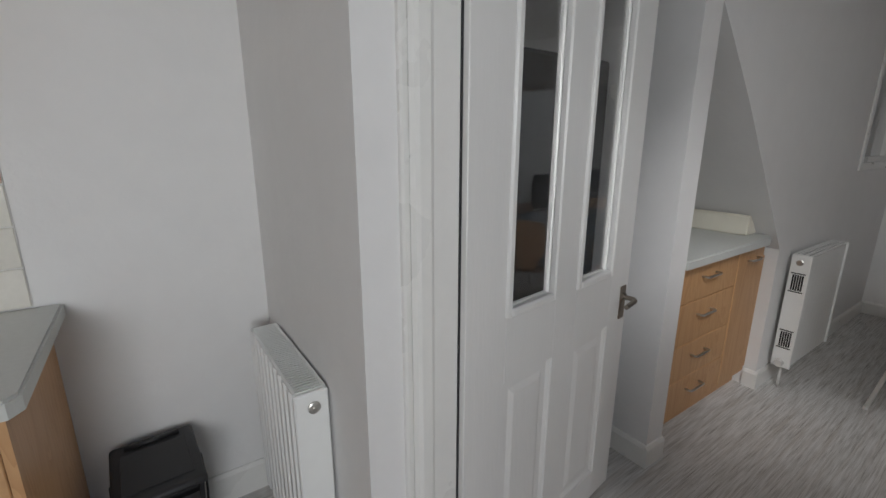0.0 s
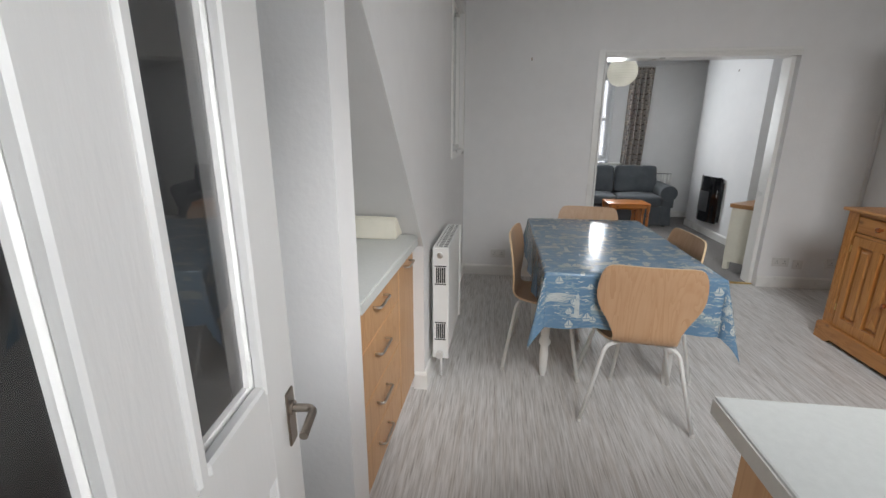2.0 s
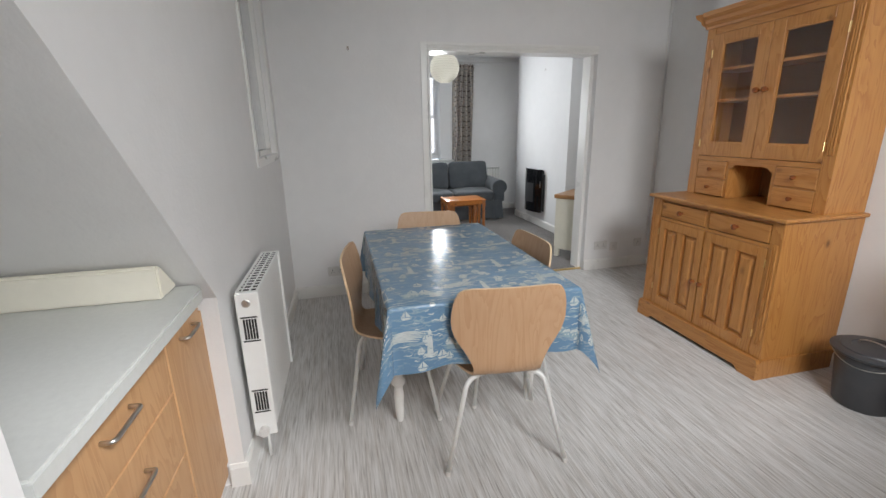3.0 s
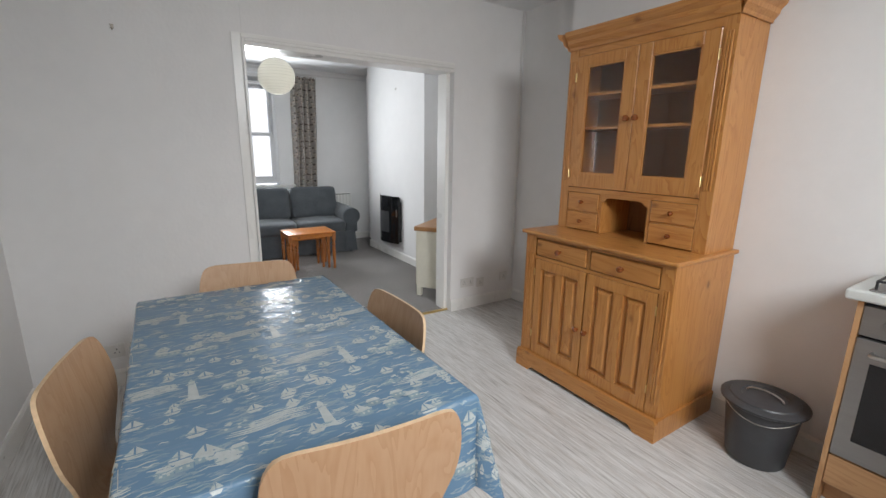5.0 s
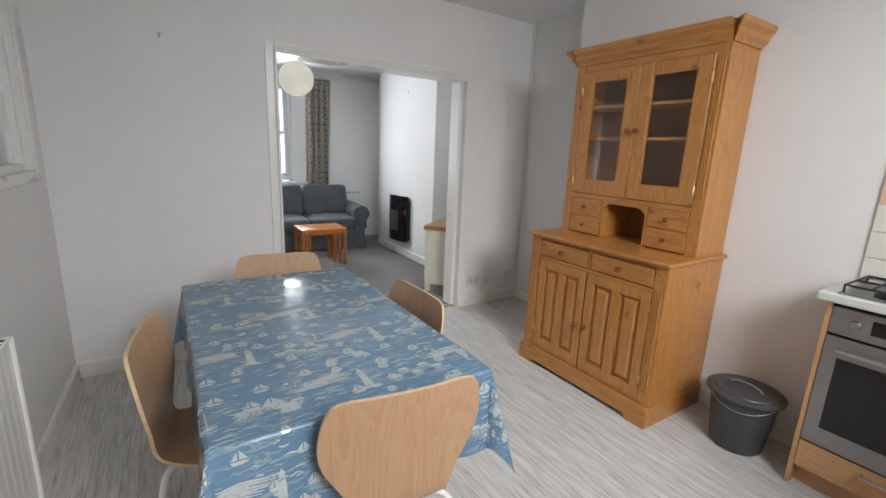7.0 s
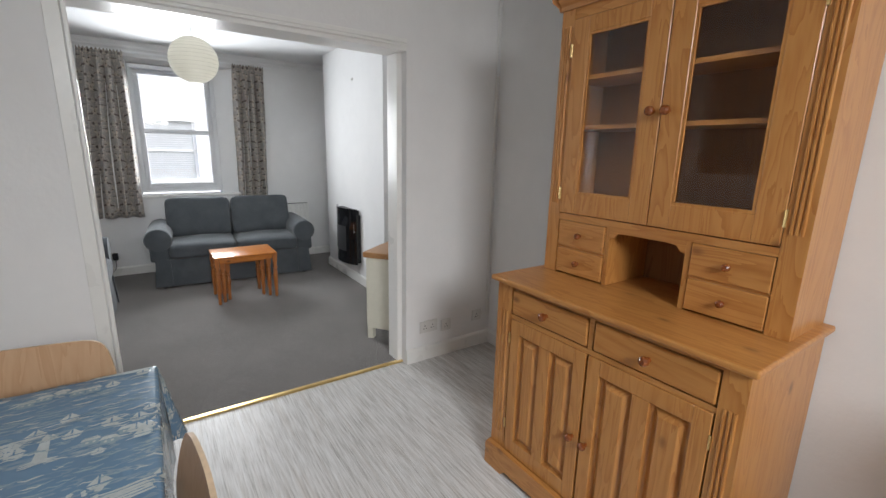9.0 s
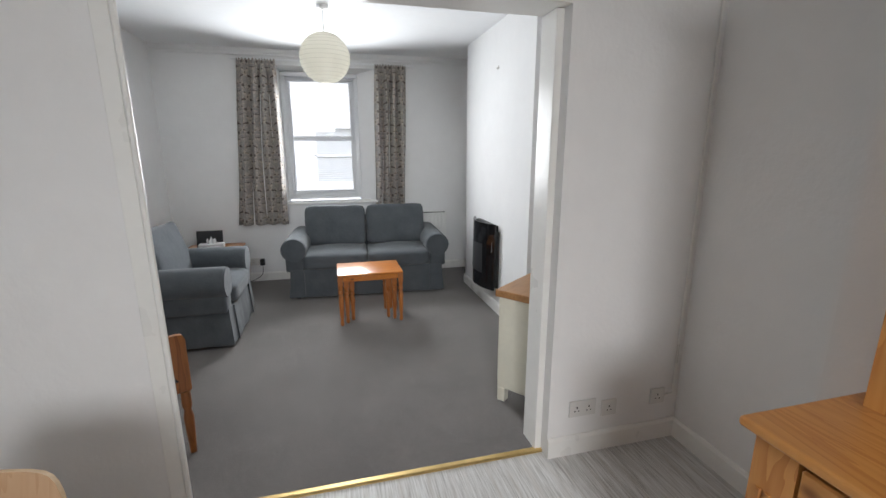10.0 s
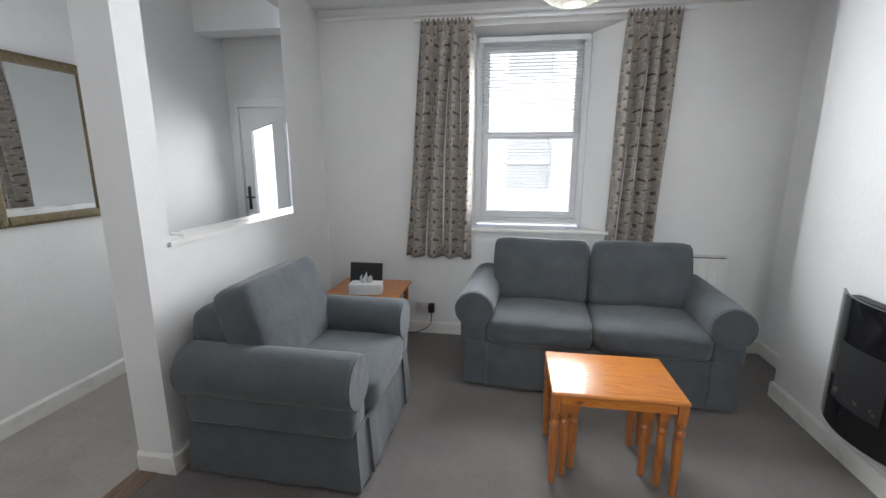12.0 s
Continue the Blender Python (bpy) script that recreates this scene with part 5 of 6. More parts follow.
def cloth():
    c = thing("tablecloth", pose(0, 0, 0), "glossy blue oilcloth printed with lighthouses and boats", "tablecloth")
    bm = bmesh.new()
    def steps(a, b):
        edge = [DROP * k / 11 for k in range(12)]
        near = [0.0, 0.004, 0.009, 0.014, 0.019, 0.03]
        lo = sorted({round(a - e, 4) for e in edge + near})
        hi = sorted({round(b + e, 4) for e in edge + near})
        inner = [a + (b - a) * k / 26 for k in range(1, 26)]
        return lo + inner + hi
    xs, ys = steps(TX0, TX1), steps(TY0, TY1)
    g = [[bm.verts.new(drape(x, y)) for y in ys] for x in xs]
    for i in range(len(xs) - 1):
        for j in range(len(ys) - 1):
            bm.faces.new((g[i][j], g[i + 1][j], g[i + 1][j + 1], g[i][j + 1]))
    bm.normal_update()
    for v in bm.verts:
        if v.normal.z < -0.5:
            v.normal_flip()
    under = [v.co - v.normal * 0.0012 for v in bm.verts]
    faces = bm.faces[:]
    bv = bm.verts[:]
    low = [bm.verts.new(p) for p in under]
    index = {v: k for k, v in enumerate(bv)}
    for f in faces:
        nf = bm.faces.new([low[index[v]] for v in reversed(f.verts)])
        nf.material_index = 1
    part("sheet", bm, [CLOTH, CLOTHBACK], c, smooth=True)

    # printed motifs, laid on the cloth; up in the print is +x
    rnd = random.Random(4)
    bms = {0: bmesh.new(), 1: bmesh.new()}
    count = [0]

    def shape(outline, s0, q0, size, tone=0, flip=1):
        vs = []
        count[0] += 1
        lift = 0.0005 + (count[0] % 101) * 0.00003
        for px, py in outline:
            s, q = s0 + py * size, q0 - px * size * flip
            if not (TX0 - DROP < s < TX1 + DROP and TY0 - DROP < q < TY1 + DROP):
                return
            a = drape(s, q)
            e = 0.003
            nrm = (drape(s + e, q) - drape(s - e, q)).cross(drape(s, q + e) - drape(s, q - e)).normalized()
            if nrm.z < -0.2:
                nrm = -nrm
            vs.append(bms[tone].verts.new(a + nrm * lift))
        if len(vs) > 2:
            bms[tone].faces.new(vs)

    def strip(s0, q0, length, thick, tone=0, wob=0.004, n=5):
        """A thin brushed line across the print."""
        for k in range(n):
            a, b = k / n, (k + 1) / n
            w0, w1 = thick * (0.5 + math.sin(a * 3.1)), thick * (0.5 + math.sin(b * 3.1))
            y0, y1 = wob * math.sin(a * 7 + s0 * 40), wob * math.sin(b * 7 + s0 * 40)
            shape([(a * length, y0 - w0 / 2), (b * length, y1 - w1 / 2), (b * length, y1 + w1 / 2), (a * length, y0 + w0 / 2)], s0, q0, 1.0, tone)

    def boat(s, q, z):
        shape([(-0.5, 0), (-0.3, -0.28), (0.3, -0.28), (0.55, 0)], s, q, z)
        shape([(-0.05, 0.08), (-0.5, 0.1), (-0.05, 0.75)], s, q, z)
        shape([(0.05, 0.08), (0.05, 0.8), (0.6, 0.1)], s, q, z)

    def lighthouse(s, q, z):
        shape([(-0.12, 0), (0.12, 0), (0.085, 0.7), (-0.085, 0.7)], s, q, z)
        shape([(-0.14, 0.72), (0.14, 0.72), (0.14, 0.76), (-0.14, 0.76)], s, q, z)
        shape([(-0.07, 0.77), (0.07, 0.77), (0.07, 0.88), (0, 1.0), (-0.07, 0.88)], s, q, z)
        for k in range(6):
            strip(s + z * (0.60 + 0.07 * k), q + z * (1.95 - 0.12 * k + 0.25 * rnd.random()), z * (1.75 - 0.1 * k), z * 0.045, 0)
        for k in range(3):
            strip(s - z * 0.06 * k, q + z * 0.3, z * 0.6, z * 0.04, 0)

    def house(s, q, z):
        shape([(-0.4, 0), (0.4, 0), (0.4, 0.5), (-0.4, 0.5)], s, q, z, 1)
        shape([(-0.5, 0.52), (0.5, 0.52), (0.3, 0.85), (-0.3, 0.85)], s, q, z, 0)
        for x in (-0.22, 0.1):
            shape([(x, 0.2), (x + 0.13, 0.2), (x + 0.13, 0.38), (x, 0.38)], s, q, z, 0)

    s = TX0 - 0.22
    row = 0
    while s < TX1 + 0.26:
        q = TY0 - 0.22 + (0.16 if row % 2 else 0)
        while q < TY1 + 0.26:
            lighthouse(s, q, 0.112)
            for k in range(5):
                house(s + rnd.uniform(-0.02, 0.015), q - 0.09 - k * 0.036, 0.042)
            for k in range(18):
                boat(s + rnd.uniform(-0.06, 0.24), q + rnd.uniform(-0.30, 0.10), rnd.uniform(0.024, 0.044))
            for k in range(10):
                shape([(math.cos(a) , math.sin(a)) for a in [0.2, 1.4, 2.6, 3.8, 5.1]], s + 0.11 + rnd.uniform(-0.025, 0.025), q - 0.25 + rnd.uniform(-0.035, 0.035), rnd.uniform(0.004, 0.008))
            q += 0.44
        s += 0.30
        row += 1
    for k in range(2300):
        strip(rnd.uniform(TX0 - 0.25, TX1 + 0.25), rnd.uniform(TY0 - 0.2, TY1 + 0.26), rnd.uniform(0.02, 0.06), rnd.uniform(0.0022, 0.0045), rnd.choice((0, 1, 1)), 0.003, 3)
    part("print", bms[0], PRINT, c, "pale printed motifs")
    part("print", bms[1], PRINT_2, c, "mid-blue printed motifs")


cloth()


# plywood shell chairs
def chair(m, label):
    c = thing("dining_chair", m, label, "chair", "chairs round the table")
    # local: the sitter faces +x; the origin is on the floor midway between the back feet
    SB = -0.095  # the shell stands back over the rear feet
    prof = [(0.085, 0.846, 0.155), (0.0855, 0.842, 0.183), (0.0865, 0.834, 0.20), (0.089, 0.819, 0.212), (0.093, 0.797, 0.222), (0.098, 0.769, 0.229), (0.104, 0.733, 0.2345), (0.110, 0.695, 0.236), (0.114, 0.663, 0.232), (0.117, 0.632, 0.222), (0.119, 0.602, 0.205), (0.120, 0.572, 0.186), (0.120, 0.541, 0.168), (0.1195, 0.511, 0.154), (0.121, 0.483, 0.145), (0.129, 0.46, 0.143), (0.145, 0.446, 0.147), (0.168, 0.438, 0.157),
            (0.205, 0.434, 0.175), (0.26, 0.432, 0.198), (0.33, 0.436, 0.214), (0.41, 0.445, 0.218), (0.47, 0.449, 0.208), (0.505, 0.445, 0.185), (0.525, 0.436, 0.14)]
    bm = bmesh.new()
    N = 12
    def layer(off):
        rows = []
        for i, (x, z, w) in enumerate(prof):
            x += SB
            x0, z0, _ = prof[max(i - 1, 0)]
            x1, z1, _ = prof[min(i + 1, len(prof) - 1)]
            tx, tz = x1 - x0, z1 - z0
            ln = math.hypot(tx, tz)
            nx, nz = -tz / ln, tx / ln  # towards the sitter and up
            row = []
            for k in range(N + 1):
                u = 2 * k / N - 1
                back = i < 16
                hollow = (0.02 if back else 0.012) * (u * w / 0.236) ** 2
                row.append(bm.verts.new((x + nx * (off + hollow), u * w, z + nz * (off + hollow))))
            rows.append(row)
        return rows
    A, Bk = layer(0.0055), layer(-0.0055)
    n = len(prof)
    for i in range(n - 1):
        for k in range(N):
            bm.faces.new((A[i][k], A[i + 1][k], A[i + 1][k + 1], A[i][k + 1]))
            bm.faces.new((Bk[i][k], Bk[i][k + 1], Bk[i + 1][k + 1], Bk[i + 1][k]))
    rim = [(i, 0) for i in range(n)] + [(n - 1, k) for k in range(1, N + 1)] + [(i, N) for i in range(n - 2, -1, -1)] + [(0, k) for k in range(N - 1, 0, -1)]
    for (i, k), (j, l) in zip(rim, rim[1:] + rim[:1]):
        f = bm.faces.new((A[i][k], Bk[i][k], Bk[j][l], A[j][l]))
        f.material_index = 1
    bmesh.ops.recalc_face_normals(bm, faces=bm.faces[:])
    part("shell", bm, [PLY, PLYEDGE], c, smooth=50)
    for sx, sy in ((0.0, 1), (0.0, -1), (0.45, 1), (0.45, -1)):
        mx = 0.14 if sx == 0 else 0.275
        px = 0.05 if sx == 0 else 0.365
        pts = bend([(mx, 0.02 * sy, 0.418), (px + (0.0 if sx else 0.01), 0.165 * sy, 0.418), (sx, 0.262 * sy, 0.006)], 0.045)
        lg = part("leg", tube(bmesh.new(), pts, 0.0105, 10), WHITEMETAL, c, smooth=True)
        part("foot", lathe(bmesh.new(), [(0.012, 0), (0.0125, 0.012), (0.011, 0.02)], pose(sx, 0.262 * sy, 0), 10), SOCKET, lg)
    part("mount_plate", lathe(bmesh.new(), [(0.085, 0.407), (0.085, 0.414)], pose(0.205, 0, 0), 20), WHITEMETAL, c)
    return c


ca = chair(pose(3.115, 0.722, 0, 0, 0, -6), "oak plywood shell chair with white tubular legs, at the near end")
for (x, y, rz, lab) in ((3.846, 1.33, -100, "radiator side"), (4.745, 0.71, 172, "far end"), (3.83, 0.295, 92, "dresser side")):
    k = copy_thing(ca, pose(x, y, 0, 0, 0, rz))
    k["label"] = "oak plywood shell chair with white tubular legs, " + lab


# ---- living room things ----
def settee(name, m, width, seats, label, category):
    """A slip-covered sofa with rolled arms; local: faces -x, back at x = depth, y across, centred."""
    s = thing(name, m, label, category)
    D, AW = 0.86, 0.20
    hw = width / 2
    iw = hw - AW + 0.02
    # skirted base, slightly flared
    bm = bmesh.new()
    n = 24
    def ring(z, grow, wob):
        pts = []
        for (x, y, x2, y2) in ((0, -hw + 0.07, 0, hw - 0.07), (0, hw - 0.07, D - 0.06, hw - 0.07), (D - 0.06, hw - 0.07, D - 0.06, -hw + 0.07), (D - 0.06, -hw + 0.07, 0, -hw + 0.07)):
            for k in range(n):
                f = k / n
                px, py = x + (x2 - x) * f, y + (y2 - y) * f
                w = wob * (math.sin(f * 19) + 0.7 * math.sin(f * 43 + 1))
                cx, cy = px - D / 2, py
                ln = math.hypot(cx, cy)
                pts.append(bm.verts.new((px + cx / ln * (grow + w), py + cy / ln * (grow + w), z)))
        return pts
    rings = [ring(0.026, 0.022, 0.005), ring(0.12, 0.014, 0.003), ring(0.25, 0.002, 0.001), ring(0.31, 0, 0)]
    for a, b in zip(rings, rings[1:]):
        for k in range(len(a)):
            j = (k + 1) % len(a)
            bm.faces.new((a[k], a[j], b[j], b[k]))
    bm.faces.new(rings[-1])
    bm.faces.new(rings[0][::-1])
    part("skirt", bm, SOFA, s, smooth=45)
    # inverted pleats at the front corners
    for sy in (-1, 1):
        bm = prism(bmesh.new(), [(-0.012, 0.30), (-0.03, 0.02), (0.0, 0.02), (0.02, 0.30)], sy * (hw - AW) - 0.006, sy * (hw - AW) + 0.006)
        part("pleat", bm, SOFA, s)
    # rolled arms
    for sy in (-1, 1):
        bm = bmesh.new()
        cy = sy * (hw - 0.115)
        outline = [(cy + 0.125 * math.cos(a), 0.515 + 0.12 * math.sin(a)) for a in [2 * math.pi * k / 28 for k in range(28)]]
        xs = [-0.005, 0.006, 0.02, 0.3, 0.6, D - 0.06]
        sc = [0.90, 0.98, 1.0, 1.0, 1.0, 0.98]
        rr = [[bm.verts.new((x, cy + (p - cy) * q, 0.515 + (z - 0.515) * q)) for p, z in outline] for x, q in zip(xs, sc)]
        for a, b in zip(rr, rr[1:]):
            for k in range(len(a)):
                j = (k + 1) % len(a)
                bm.faces.new((a[k], b[k], b[j], a[j]))
        bm.faces.new(rr[0])
        bm.faces.new(rr[-1][::-1])
        bmesh.ops.recalc_face_normals(bm, faces=bm.faces[:])
        ar = part("arm", bm, SOFA, s, smooth=45)
        part("arm_panel", B(0.004, D - 0.08, cy - 0.085, cy + 0.085, 0.29, 0.52, bev=0.02, seg=2), SOFA, ar, smooth=45)
        bm = tube(bmesh.new(), [(-0.002, cy + 0.115 * math.cos(a), 0.515 + 0.111 * math.sin(a)) for a in [2 * math.pi * k / 28 for k in range(29)]], 0.004, 6)
        part("piping", bm, SOFA, ar, smooth=True)
    # back
    bm = B(D - 0.26, D, -iw, iw, 0.25, 0.76, bev=0.07, seg=4)
    part("back", bm, SOFA, s, smooth=45)
    # cushions
    w = 2 * iw / seats
    for k in range(seats):
        yc = -iw + w * (k + 0.5)
        bm = cushion(bmesh.new(), 0.66, w - 0.008, 0.155, pose(0.30, yc, 0.385), 0.30, k=8)
        part("seat_cushion", bm, SOFA, s, smooth=True)
        bm = cushion(bmesh.new(), 0.44, w + (0.09 if seats == 1 else -0.012), 0.19, pose(0.56, yc, 0.665, 0, -74 - 3 * k, 2 - 4 * k), 0.26, k=11)
        part("back_cushion", bm, SOFA, s, smooth=True)
    for x in (0.06, D - 0.12):
        for y in (-hw + 0.13, hw - 0.13):
            part("foot", B(x - 0.02, x + 0.02, y - 0.02, y + 0.02, 0, 0.034), BLACK, s)
    return s


settee("sofa", pose(8.135, -0.41, 0.006, 0, 0, -3.4), 1.69, 2, "blue-grey slip-covered two-seat sofa under the window", "sofa")
settee("armchair", pose(7.585, 0.715, 0.006, 0, 0, 89), 0.98, 1, "blue-grey slip-covered armchair against the hall wall", "armchair")


def nest():
    g = "nest of tables"
    for i, (x0, x1, y0, y1, z) in enumerate(((7.345, 7.765, -0.65, -0.09, 0.465), (7.40, 7.755, -0.60, -0.14, 0.425), (7.46, 7.745, -0.55, -0.19, 0.385))):
        t = thing("nest_table", pose(0, 0, 0.006), "honey pine table of a nest with turned legs", "table", g)
        bm = B(x0, x1, y0, y1, z - 0.02, z, bev=0.009, seg=3)
        part("tabletop", bm, ORANGE, t, smooth=40)
        part("apron", B(x0 + 0.056, x1 - 0.056, y0 + 0.014, y0 + 0.028, z - 0.07, z - 0.0205), ORANGE, t)
        part("apron", B(x0 + 0.056, x1 - 0.056, y1 - 0.028, y1 - 0.014, z - 0.07, z - 0.0205), ORANGE, t)
        if i == 0:
            part("apron", B(x0 + 0.02, x0 + 0.038, y0 + 0.045, y1 - 0.045, z - 0.065, z - 0.0205), ORANGE, t)
        for x in (x0 + 0.035, x1 - 0.035):
            for y in (y0 + 0.022, y1 - 0.022):
                h = z - 0.0205
                bm = lathe(bmesh.new(), [(0.011, 0), (0.0155, 0.012), (0.0165, 0.03), (0.013, 0.045), (0.018, 0.11), (0.0215, h * 0.5), (0.0205, h * 0.6), (0.015, h * 0.64), (0.022, h * 0.67), (0.022, h * 0.70), (0.015, h * 0.73), (0.021, h * 0.77), (0.021, h * 0.82)], pose(x, y, 0), 12)
                box(bm, x - 0.02, x + 0.02, y - 0.02, y + 0.02, h * 0.82, h)
                part("leg", bm, ORANGE_V, t, smooth=40)


nest()

st = thing("side_table", pose(8.62, 1.14, 0.006), "small honey pine side table in the corner", "table")
part("tabletop", B(-0.22, 0.22, -0.27, 0.27, 0.475, 0.497, bev=0.008, seg=2), ORANGE, st)
for x in (-0.18, 0.18):
    for y in (-0.23, 0.23):
        part("leg", lathe(bmesh.new(), [(0.012, 0), (0.018, 0.2), (0.013, 0.3), (0.02, 0.34), (0.02, 0.474)], pose(x, y, 0), 12), ORANGE_V, st, smooth=40)
tb = thing("tissue_box", pose(8.47, 1.12, 0.503, 0, 0, 8), "white tissue box with a tissue pulled up", "tissue box")
part("carton", B(-0.06, 0.06, -0.115, 0.115, 0, 0.075, bev=0.003), TISSUE, tb)
bm = bmesh.new()
pts = [bm.verts.new((0.03 * math.sin(k * 1.9), -0.05 + 0.012 * k, 0.075)) for k in range(9)]
tops = [bm.verts.new((0.035 * math.sin(k * 1.9 + 0.5), -0.045 + 0.011 * k, 0.10 + 0.03 * abs(math.sin(k * 1.1)) + (0.02 if k in (3, 4) else 0))) for k in range(9)]
for k in range(8):
    bm.faces.new((pts[k], pts[k + 1], tops[k + 1], tops[k]))
back = bmesh.ops.duplicate(bm, geom=bm.faces[:])
for v in [g for g in back["geom"] if isinstance(g, bmesh.types.BMVert)]:
    v.co.x += 0.003
part("tissue", bm, TISSUE, tb, smooth=True)
pf = thing("tablet", pose(8.60, 1.17, 0.503, 0, 12, 0), "black tablet-like panel leaning on the side table", "tablet")
part("case", B(0, 0.012, -0.125, 0.125, 0, 0.185, bev=0.004, seg=2), BLACK, pf)
part("foot", B(0.012, 0.05, -0.04, 0.04, 0.0, 0.006), BLACK, pf)

socket(pose(8.9995, 0.80, 0.24, 0, 0, -90), 2, "white double wall socket on the window wall")
pl = thing("plug_adapter", pose(8.987, 0.735, 0.235), "black plug adapter with a cable in the socket", "plug")
part("body", B(-0.05, 0, -0.025, 0.025, -0.035, 0.04, bev=0.006, seg=2), BLACK, pl)
part("cable", tube(bmesh.new(), bend([(-0.03, 0, -0.035), (-0.035, 0.0, -0.15), (-0.05, 0.12, -0.215), (-0.06, 0.3, -0.222)], 0.06), 0.0035, 6), BLACK, pl, smooth=True)


def curtain(y0, y1, by0, by1, seed, label):
    c = thing("curtain", pose(8.945, 0, 0), label, "curtain", "pair of curtains")
    bm = bmesh.new()
    rows, N, top, bot = 30, 90, 2.432, 0.675
    def col(k, r, off):
        f, v = k / N, r / rows
        z = top + (bot - top) * v
        e0, e1 = y0 + (by0 - y0) * v, y1 + (by1 - y1) * v
        amp = 0.016 + 0.036 * min(1, v * 5)
        ph = f * 2 * math.pi * 4.0 + seed
        x = amp * math.sin(ph + 0.4 * math.sin(v * 3 + seed)) + 0.008 * math.sin(ph * 2.3 + v * 2)
        if v < 0.04:
            x = 0.008 * math.sin(ph * 4)
        y = e0 + (e1 - e0) * f + 0.006 * math.sin(v * 6 + f * 9)
        if v == 0:
            z += 0.012 * math.sin(ph * 3.1)
        return bm.verts.new((x + off, y, z))
    A = [[col(k, r, 0) for k in range(N + 1)] for r in range(rows + 1)]
    C = [[col(k, r, 0.004) for k in range(N + 1)] for r in range(rows + 1)]
    for r in range(rows):
        for k in range(N):
            bm.faces.new((A[r][k], A[r][k + 1], A[r + 1][k + 1], A[r + 1][k]))
            bm.faces.new((C[r][k], C[r + 1][k], C[r + 1][k + 1], C[r][k + 1]))
    for r in range(rows):
        bm.faces.new((A[r][0], A[r + 1][0], C[r + 1][0], C[r][0]))
        bm.faces.new((A[r][N], C[r][N], C[r + 1][N], A[r + 1][N]))
    for k in range(N):
        bm.faces.new((A[rows][k], A[rows][k + 1], C[rows][k + 1], C[rows][k]))
    part("drape", bm, CURTAIN, c, smooth=True)
    return c


curtain(0.80, 0.415, 0.945, 0.405, 0.3, "grey-brown damask curtain hanging beside the window, ending above the floor")
curtain(-0.63, -0.985, -0.59, -0.955, 1.7, "grey-brown damask curtain hanging behind the sofa")
ct = thing("curtain_track", pose(0, 0, 0), "white curtain track above the window", "curtain track")
part("rail", B(8.955, 8.97, -1.08, 0.86, 2.425, 2.445, bev=0.003), UPVC, ct)
for y in (-1.0, -0.5, 0.0, 0.45, 0.8):
    part("bracket", B(8.97, 8.9995, y - 0.012, y + 0.012, 2.425, 2.44), UPVC, ct)

radiator("radiator", 1.30, 0.52, 0.09, "fine", pose(9.0, -0.15, 0.11, 0, 0, -90), "white radiator behind the sofa under the window")

# wall-hung electric fire
ef = thing("electric_fire", pose(7.60, -1.53, 0.225) @ Matrix.Diagonal((0.875, 1, 1, 1)), "black glass wall-mounted electric fire with a bowed front", "electric fire")
part("back_box", B(-0.27, 0.27, 0.0, 0.05, 0.03, 0.60), BLACK, ef)
bm = bmesh.new()
N = 20
fr, bk = [], []
for k in range(N + 1):
    f = 2 * k / N - 1
    x, y = f * 0.315, 0.05 + 0.085 * (1 - f * f)
    fr.append((x, y))
a = [[bm.verts.new((x, y + o, z)) for (x, y) in fr] for z, o in ((0.0, 0), (0.62, 0), (0.62, -0.012), (0.0, -0.012))]
for k in range(N):
    for i in range(4):
        j = (i + 1) % 4
        bm.faces.new((a[i][k], a[i][k + 1], a[j][k + 1], a[j][k]))
bm.faces.new([a[i][0] for i in range(4)])
bm.faces.new([a[i][N] for i in range(4)][::-1])
bmesh.ops.recalc_face_normals(bm, faces=bm.faces[:])
part("glass_front", bm, BLACKGLOSS, ef, smooth=40)
bm = bmesh.new()
ring = [[bm.verts.new((f * 0.315, 0.0515 + 0.085 * (1 - f * f), z)) for f in [-0.5 + k / 12 for k in range(13)]] for z in (0.14, 0.42)]
for k in range(12):
    bm.faces.new((ring[0][k], ring[0][k + 1], ring[1][k + 1], ring[1][k]))
part("flame_window", bm, BLACK, ef, "dim flame window", smooth=True)
rnd = random.Random(2)
for k in range(14):
    f = rnd.uniform(-0.42, 0.42)
    bm = bmesh.new()
    bmesh.ops.create_icosphere(bm, subdivisions=1, radius=rnd.uniform(0.009, 0.014), matrix=pose(f * 0.315, 0.044 + 0.085 * (1 - f * f), 0.165 + rnd.uniform(0, 0.03)))
    part("coal", bm, FLAME, ef, "grey imitation coal")
part("badge", B(-0.292, -0.286, 0.066, 0.068, 0.36, 0.45), CHROME, ef, "small bright strip")
part("wall_bracket", B(-0.315, -0.27, 0.0, 0.03, 0.02, 0.55), BLACK, ef)

# paper lantern
pl = thing("paper_lantern", pose(7.40, -0.095, 0), "round white ribbed paper lantern hanging from the ceiling", "lamp")
R, LZ = 0.189, 2.18
prof = []
for k in range(33):
    t = -0.5 * math.pi + 0.22 + k / 32 * (math.pi - 0.44)
    prof.append(((R - (0.0035 if k % 2 else 0)) * math.cos(t), LZ + R * 0.97 * math.sin(t)))
bm = lathe(bmesh.new(), prof, None, 40, cap=False)
part("shade", bm, PAPER, pl, smooth=True)
bm = bmesh.new()
for k in range(2, 31, 2):
    r, z = prof[k]
    tube(bm, [((r + 0.0005) * math.cos(a), (r + 0.0005) * math.sin(a), z) for a in [2 * math.pi * i / 40 for i in range(41)]], 0.0011, 4)
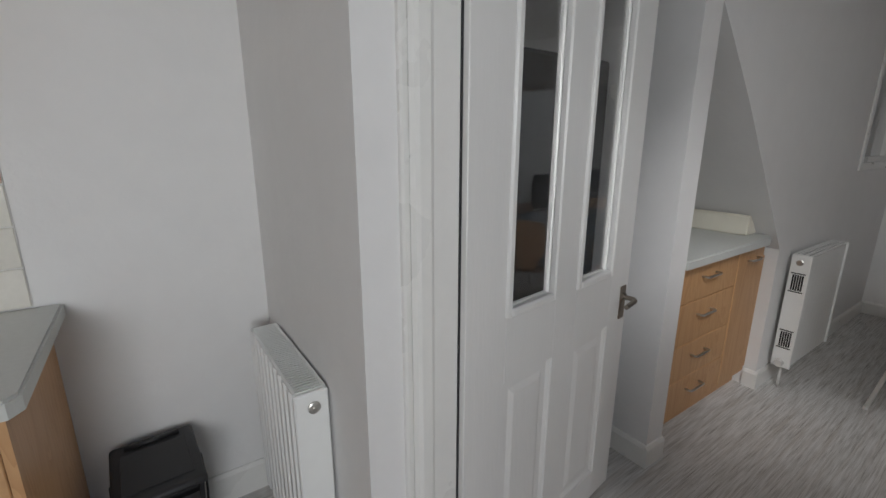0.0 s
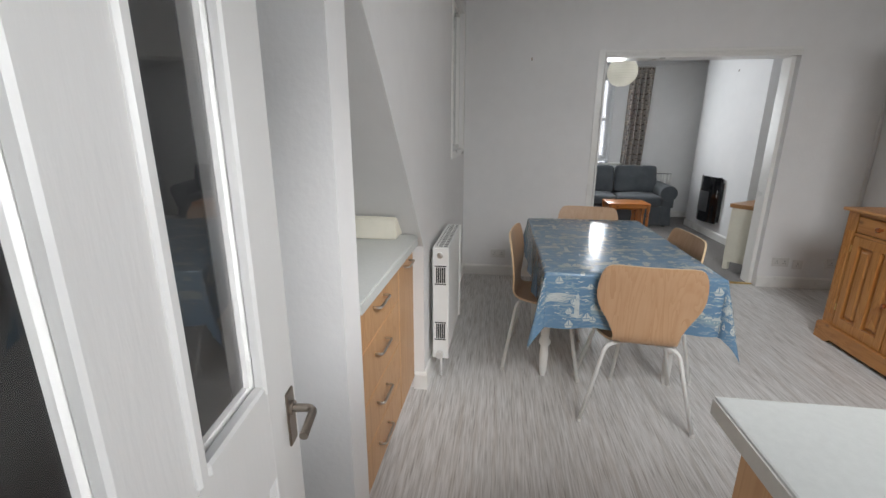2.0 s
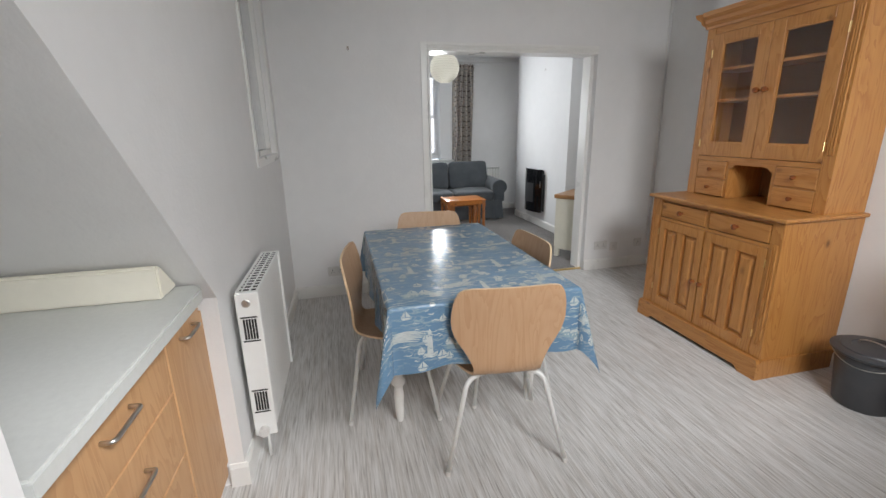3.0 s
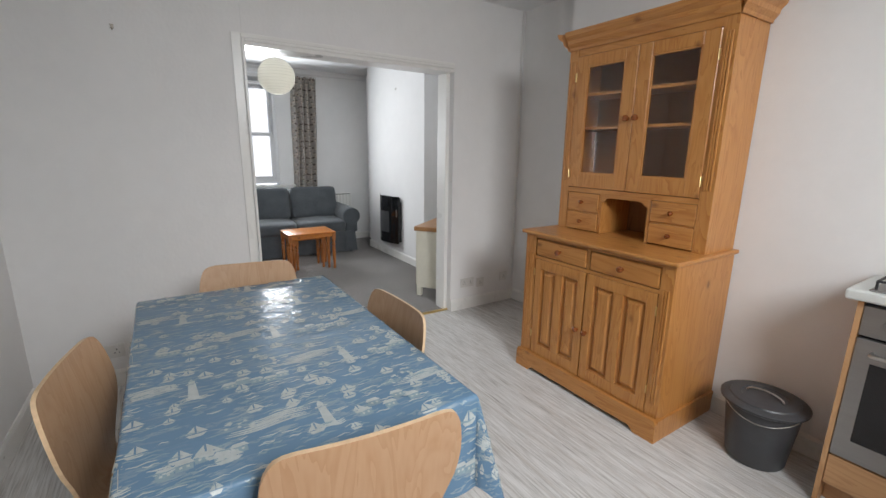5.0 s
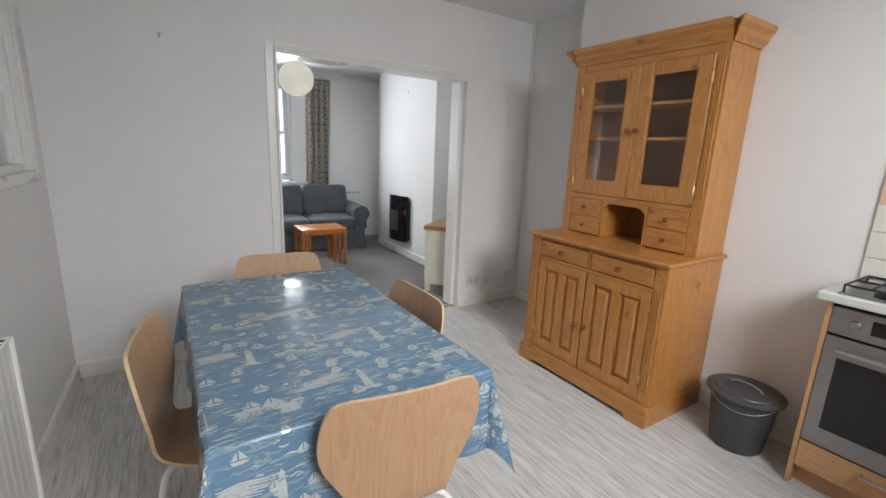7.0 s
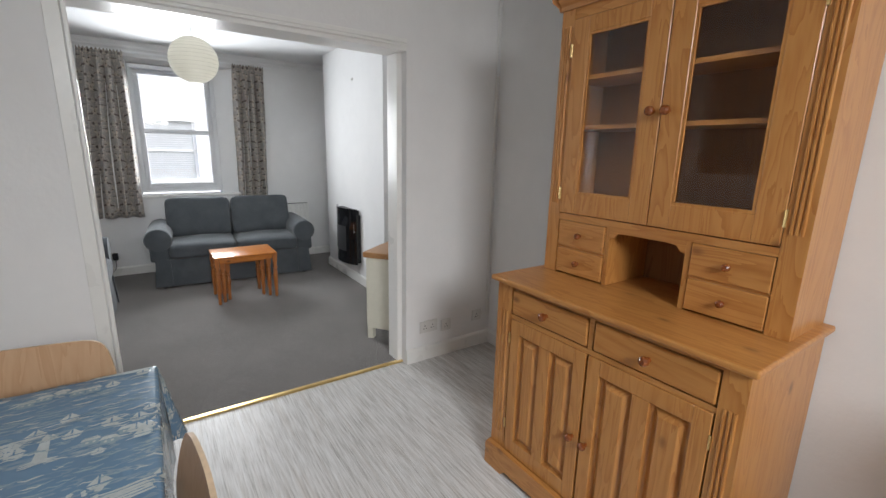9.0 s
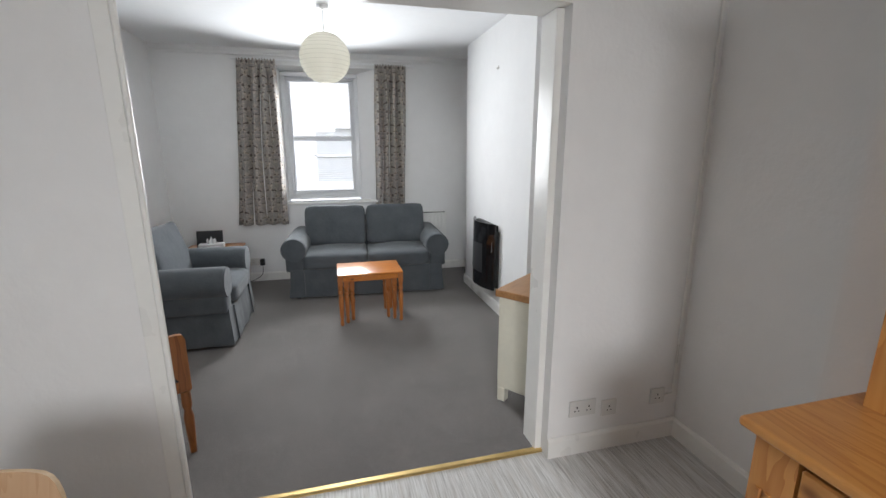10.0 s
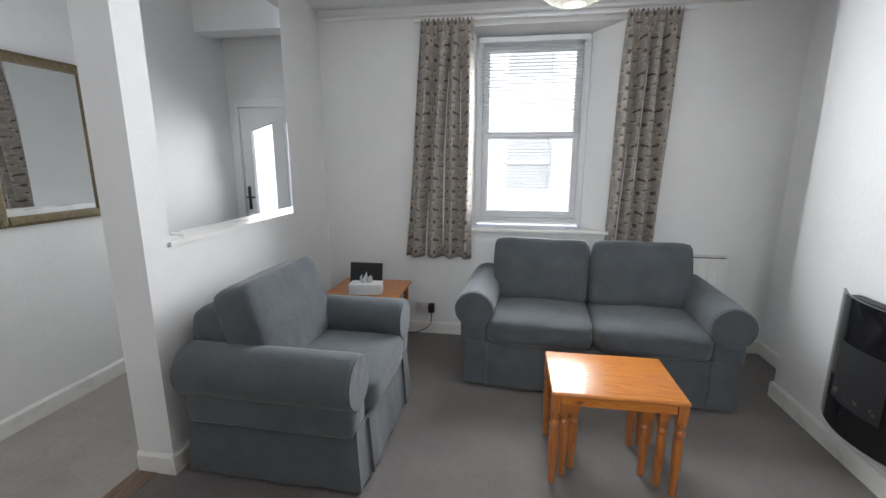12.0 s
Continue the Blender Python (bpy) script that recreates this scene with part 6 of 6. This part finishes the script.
part("ribs", bm, mat("lantern_wire", (0.62, 0.6, 0.54), 0.7, vary=0), pl)
part("cord", tube(bmesh.new(), [(0, 0, LZ + 0.05), (0, 0, LC - 0.02)], 0.0035, 6), UPVC, pl)
part("ceiling_rose", lathe(bmesh.new(), [(0.02, LC - 0.035), (0.04, LC - 0.025), (0.043, LC - 0.0005)], None, 20), UPVC, pl, smooth=40)
part("bulb_holder", lathe(bmesh.new(), [(0.018, LZ + 0.01), (0.02, LZ + 0.05), (0.008, LZ + 0.06)], None, 14), UPVC, pl, smooth=40)

# diagonal corner cabinet
cc = thing("low_cabinet", pose(5.975, -0.985, 0.006, 0, 0, -52.5), "cream painted low cabinet with an oak top, set across the corner", "cabinet")
part("top", B(-0.015, 0.66, -0.365, 0.015, 0.665, 0.708, bev=0.006, seg=2), OAK, cc)
part("body", B(0.005, 0.62, -0.34, -0.005, 0.09, 0.664, bev=0.003), CREAM, cc)
for x in (0.03, 0.595):
    for y in (-0.315, -0.03):
        part("foot", B(x - 0.025, x + 0.025, y - 0.025, y + 0.025, 0, 0.0895, bev=0.004), CREAM, cc)
for a, b in ((0.02, 0.31), (0.315, 0.605)):
    dd = part("door", B(a, b, -0.005, 0.006, 0.11, 0.65, bev=0.002), CREAM, cc)
    knob(dd, b - 0.03 if a < 0.1 else a + 0.03, 0.006, 0.42, 0.013, OAK)

# wooden stool with raised sides
SM = pose(5.93, 0.635, 0.006, 0, 0, 31)
ws = thing("wooden_stool", SM, "dark honey pine stool with raised sides and a woven cushion", "stool")
for x in (0.0, 0.47):
    bm = prism(bmesh.new(), [(0.0, 0.34), (0.0, 0.605), (0.012, 0.632), (0.04, 0.637), (0.35, 0.637), (0.40, 0.628), (0.415, 0.595), (0.39, 0.56), (0.365, 0.50), (0.355, 0.34)], x, x + 0.026, "yz")
    bmesh.ops.bevel(bm, geom=bm.edges[:], offset=0.003, segments=1, affect="EDGES")
    sd = part("side", bm, BROWNWOOD, ws)
    # Cut-out shown by a near-black prism in place of its shade.
    part("cutout_shade", prism(bmesh.new(), [(0.05, 0.40), (0.07, 0.43), (0.10, 0.44), (0.08, 0.40)], x - 0.001, x + 0.027, "yz"), GAPSHADE, sd)
part("seat", B(0.027, 0.469, 0.02, 0.35, 0.415, 0.437, bev=0.003), BROWNWOOD, ws)
part("front_rail", B(0.027, 0.469, 0.004, 0.022, 0.345, 0.414), BROWNWOOD, ws)
part("back_rail", B(0.027, 0.469, 0.335, 0.35, 0.345, 0.414), BROWNWOOD, ws)
for x in (0.013, 0.483):
    for y in (0.03, 0.33):
        bm = lathe(bmesh.new(), [(0.015, 0), (0.02, 0.1), (0.024, 0.2), (0.016, 0.24), (0.023, 0.26), (0.023, 0.339)], pose(x, y, 0), 12)
        part("leg", bm, BROWNWOOD, ws, smooth=40)
cu = cushion(bmesh.new(), 0.41, 0.36, 0.11, pose(0, 0, 0), 0.3)
ob = obj("seat_cushion", cu, CUSHION, True)
ob.matrix_basis = SM @ pose(0.248, 0.19, 0.492, 0, 0, 0)
tagged(ob, "grey and white woven cushion on the wooden stool", "cushion")

# gilt mirror in the hall
mr = thing("wall_mirror", pose(7.40, 2.71, 1.09), "rectangular mirror in a worn gilt frame on the hall wall", "mirror")
MWD, MHT = 0.62, 0.90
bm = bmesh.new()
for a in ((0, 0.055, 0, MHT), (MWD - 0.055, MWD, 0, MHT)):
    box(bm, a[0], a[1], -0.03, -0.002, a[2], a[3], bev=0.01, seg=2)
box(bm, 0.055, MWD - 0.055, -0.03, -0.002, 0, 0.055, bev=0.01, seg=2)
box(bm, 0.055, MWD - 0.055, -0.03, -0.002, MHT - 0.055, MHT, bev=0.01, seg=2)
part("frame", bm, GILT, mr)
bm = bmesh.new()
k = 0
for (ax, az, bx, bz) in ((0.012, 0.012, MWD - 0.012, 0.012), (MWD - 0.012, 0.012, MWD - 0.012, MHT - 0.012), (MWD - 0.012, MHT - 0.012, 0.012, MHT - 0.012), (0.012, MHT - 0.012, 0.012, 0.012)):
    n = int(math.hypot(bx - ax, bz - az) / 0.018)
    for i in range(n):
        f = i / n
        bmesh.ops.create_icosphere(bm, subdivisions=1, radius=0.008, matrix=pose(ax + (bx - ax) * f, -0.03, az + (bz - az) * f))
part("beading", bm, GILT, mr)
part("glass", B(0.05, MWD - 0.05, -0.012, -0.008, 0.05, MHT - 0.05), MIRROR, mr)
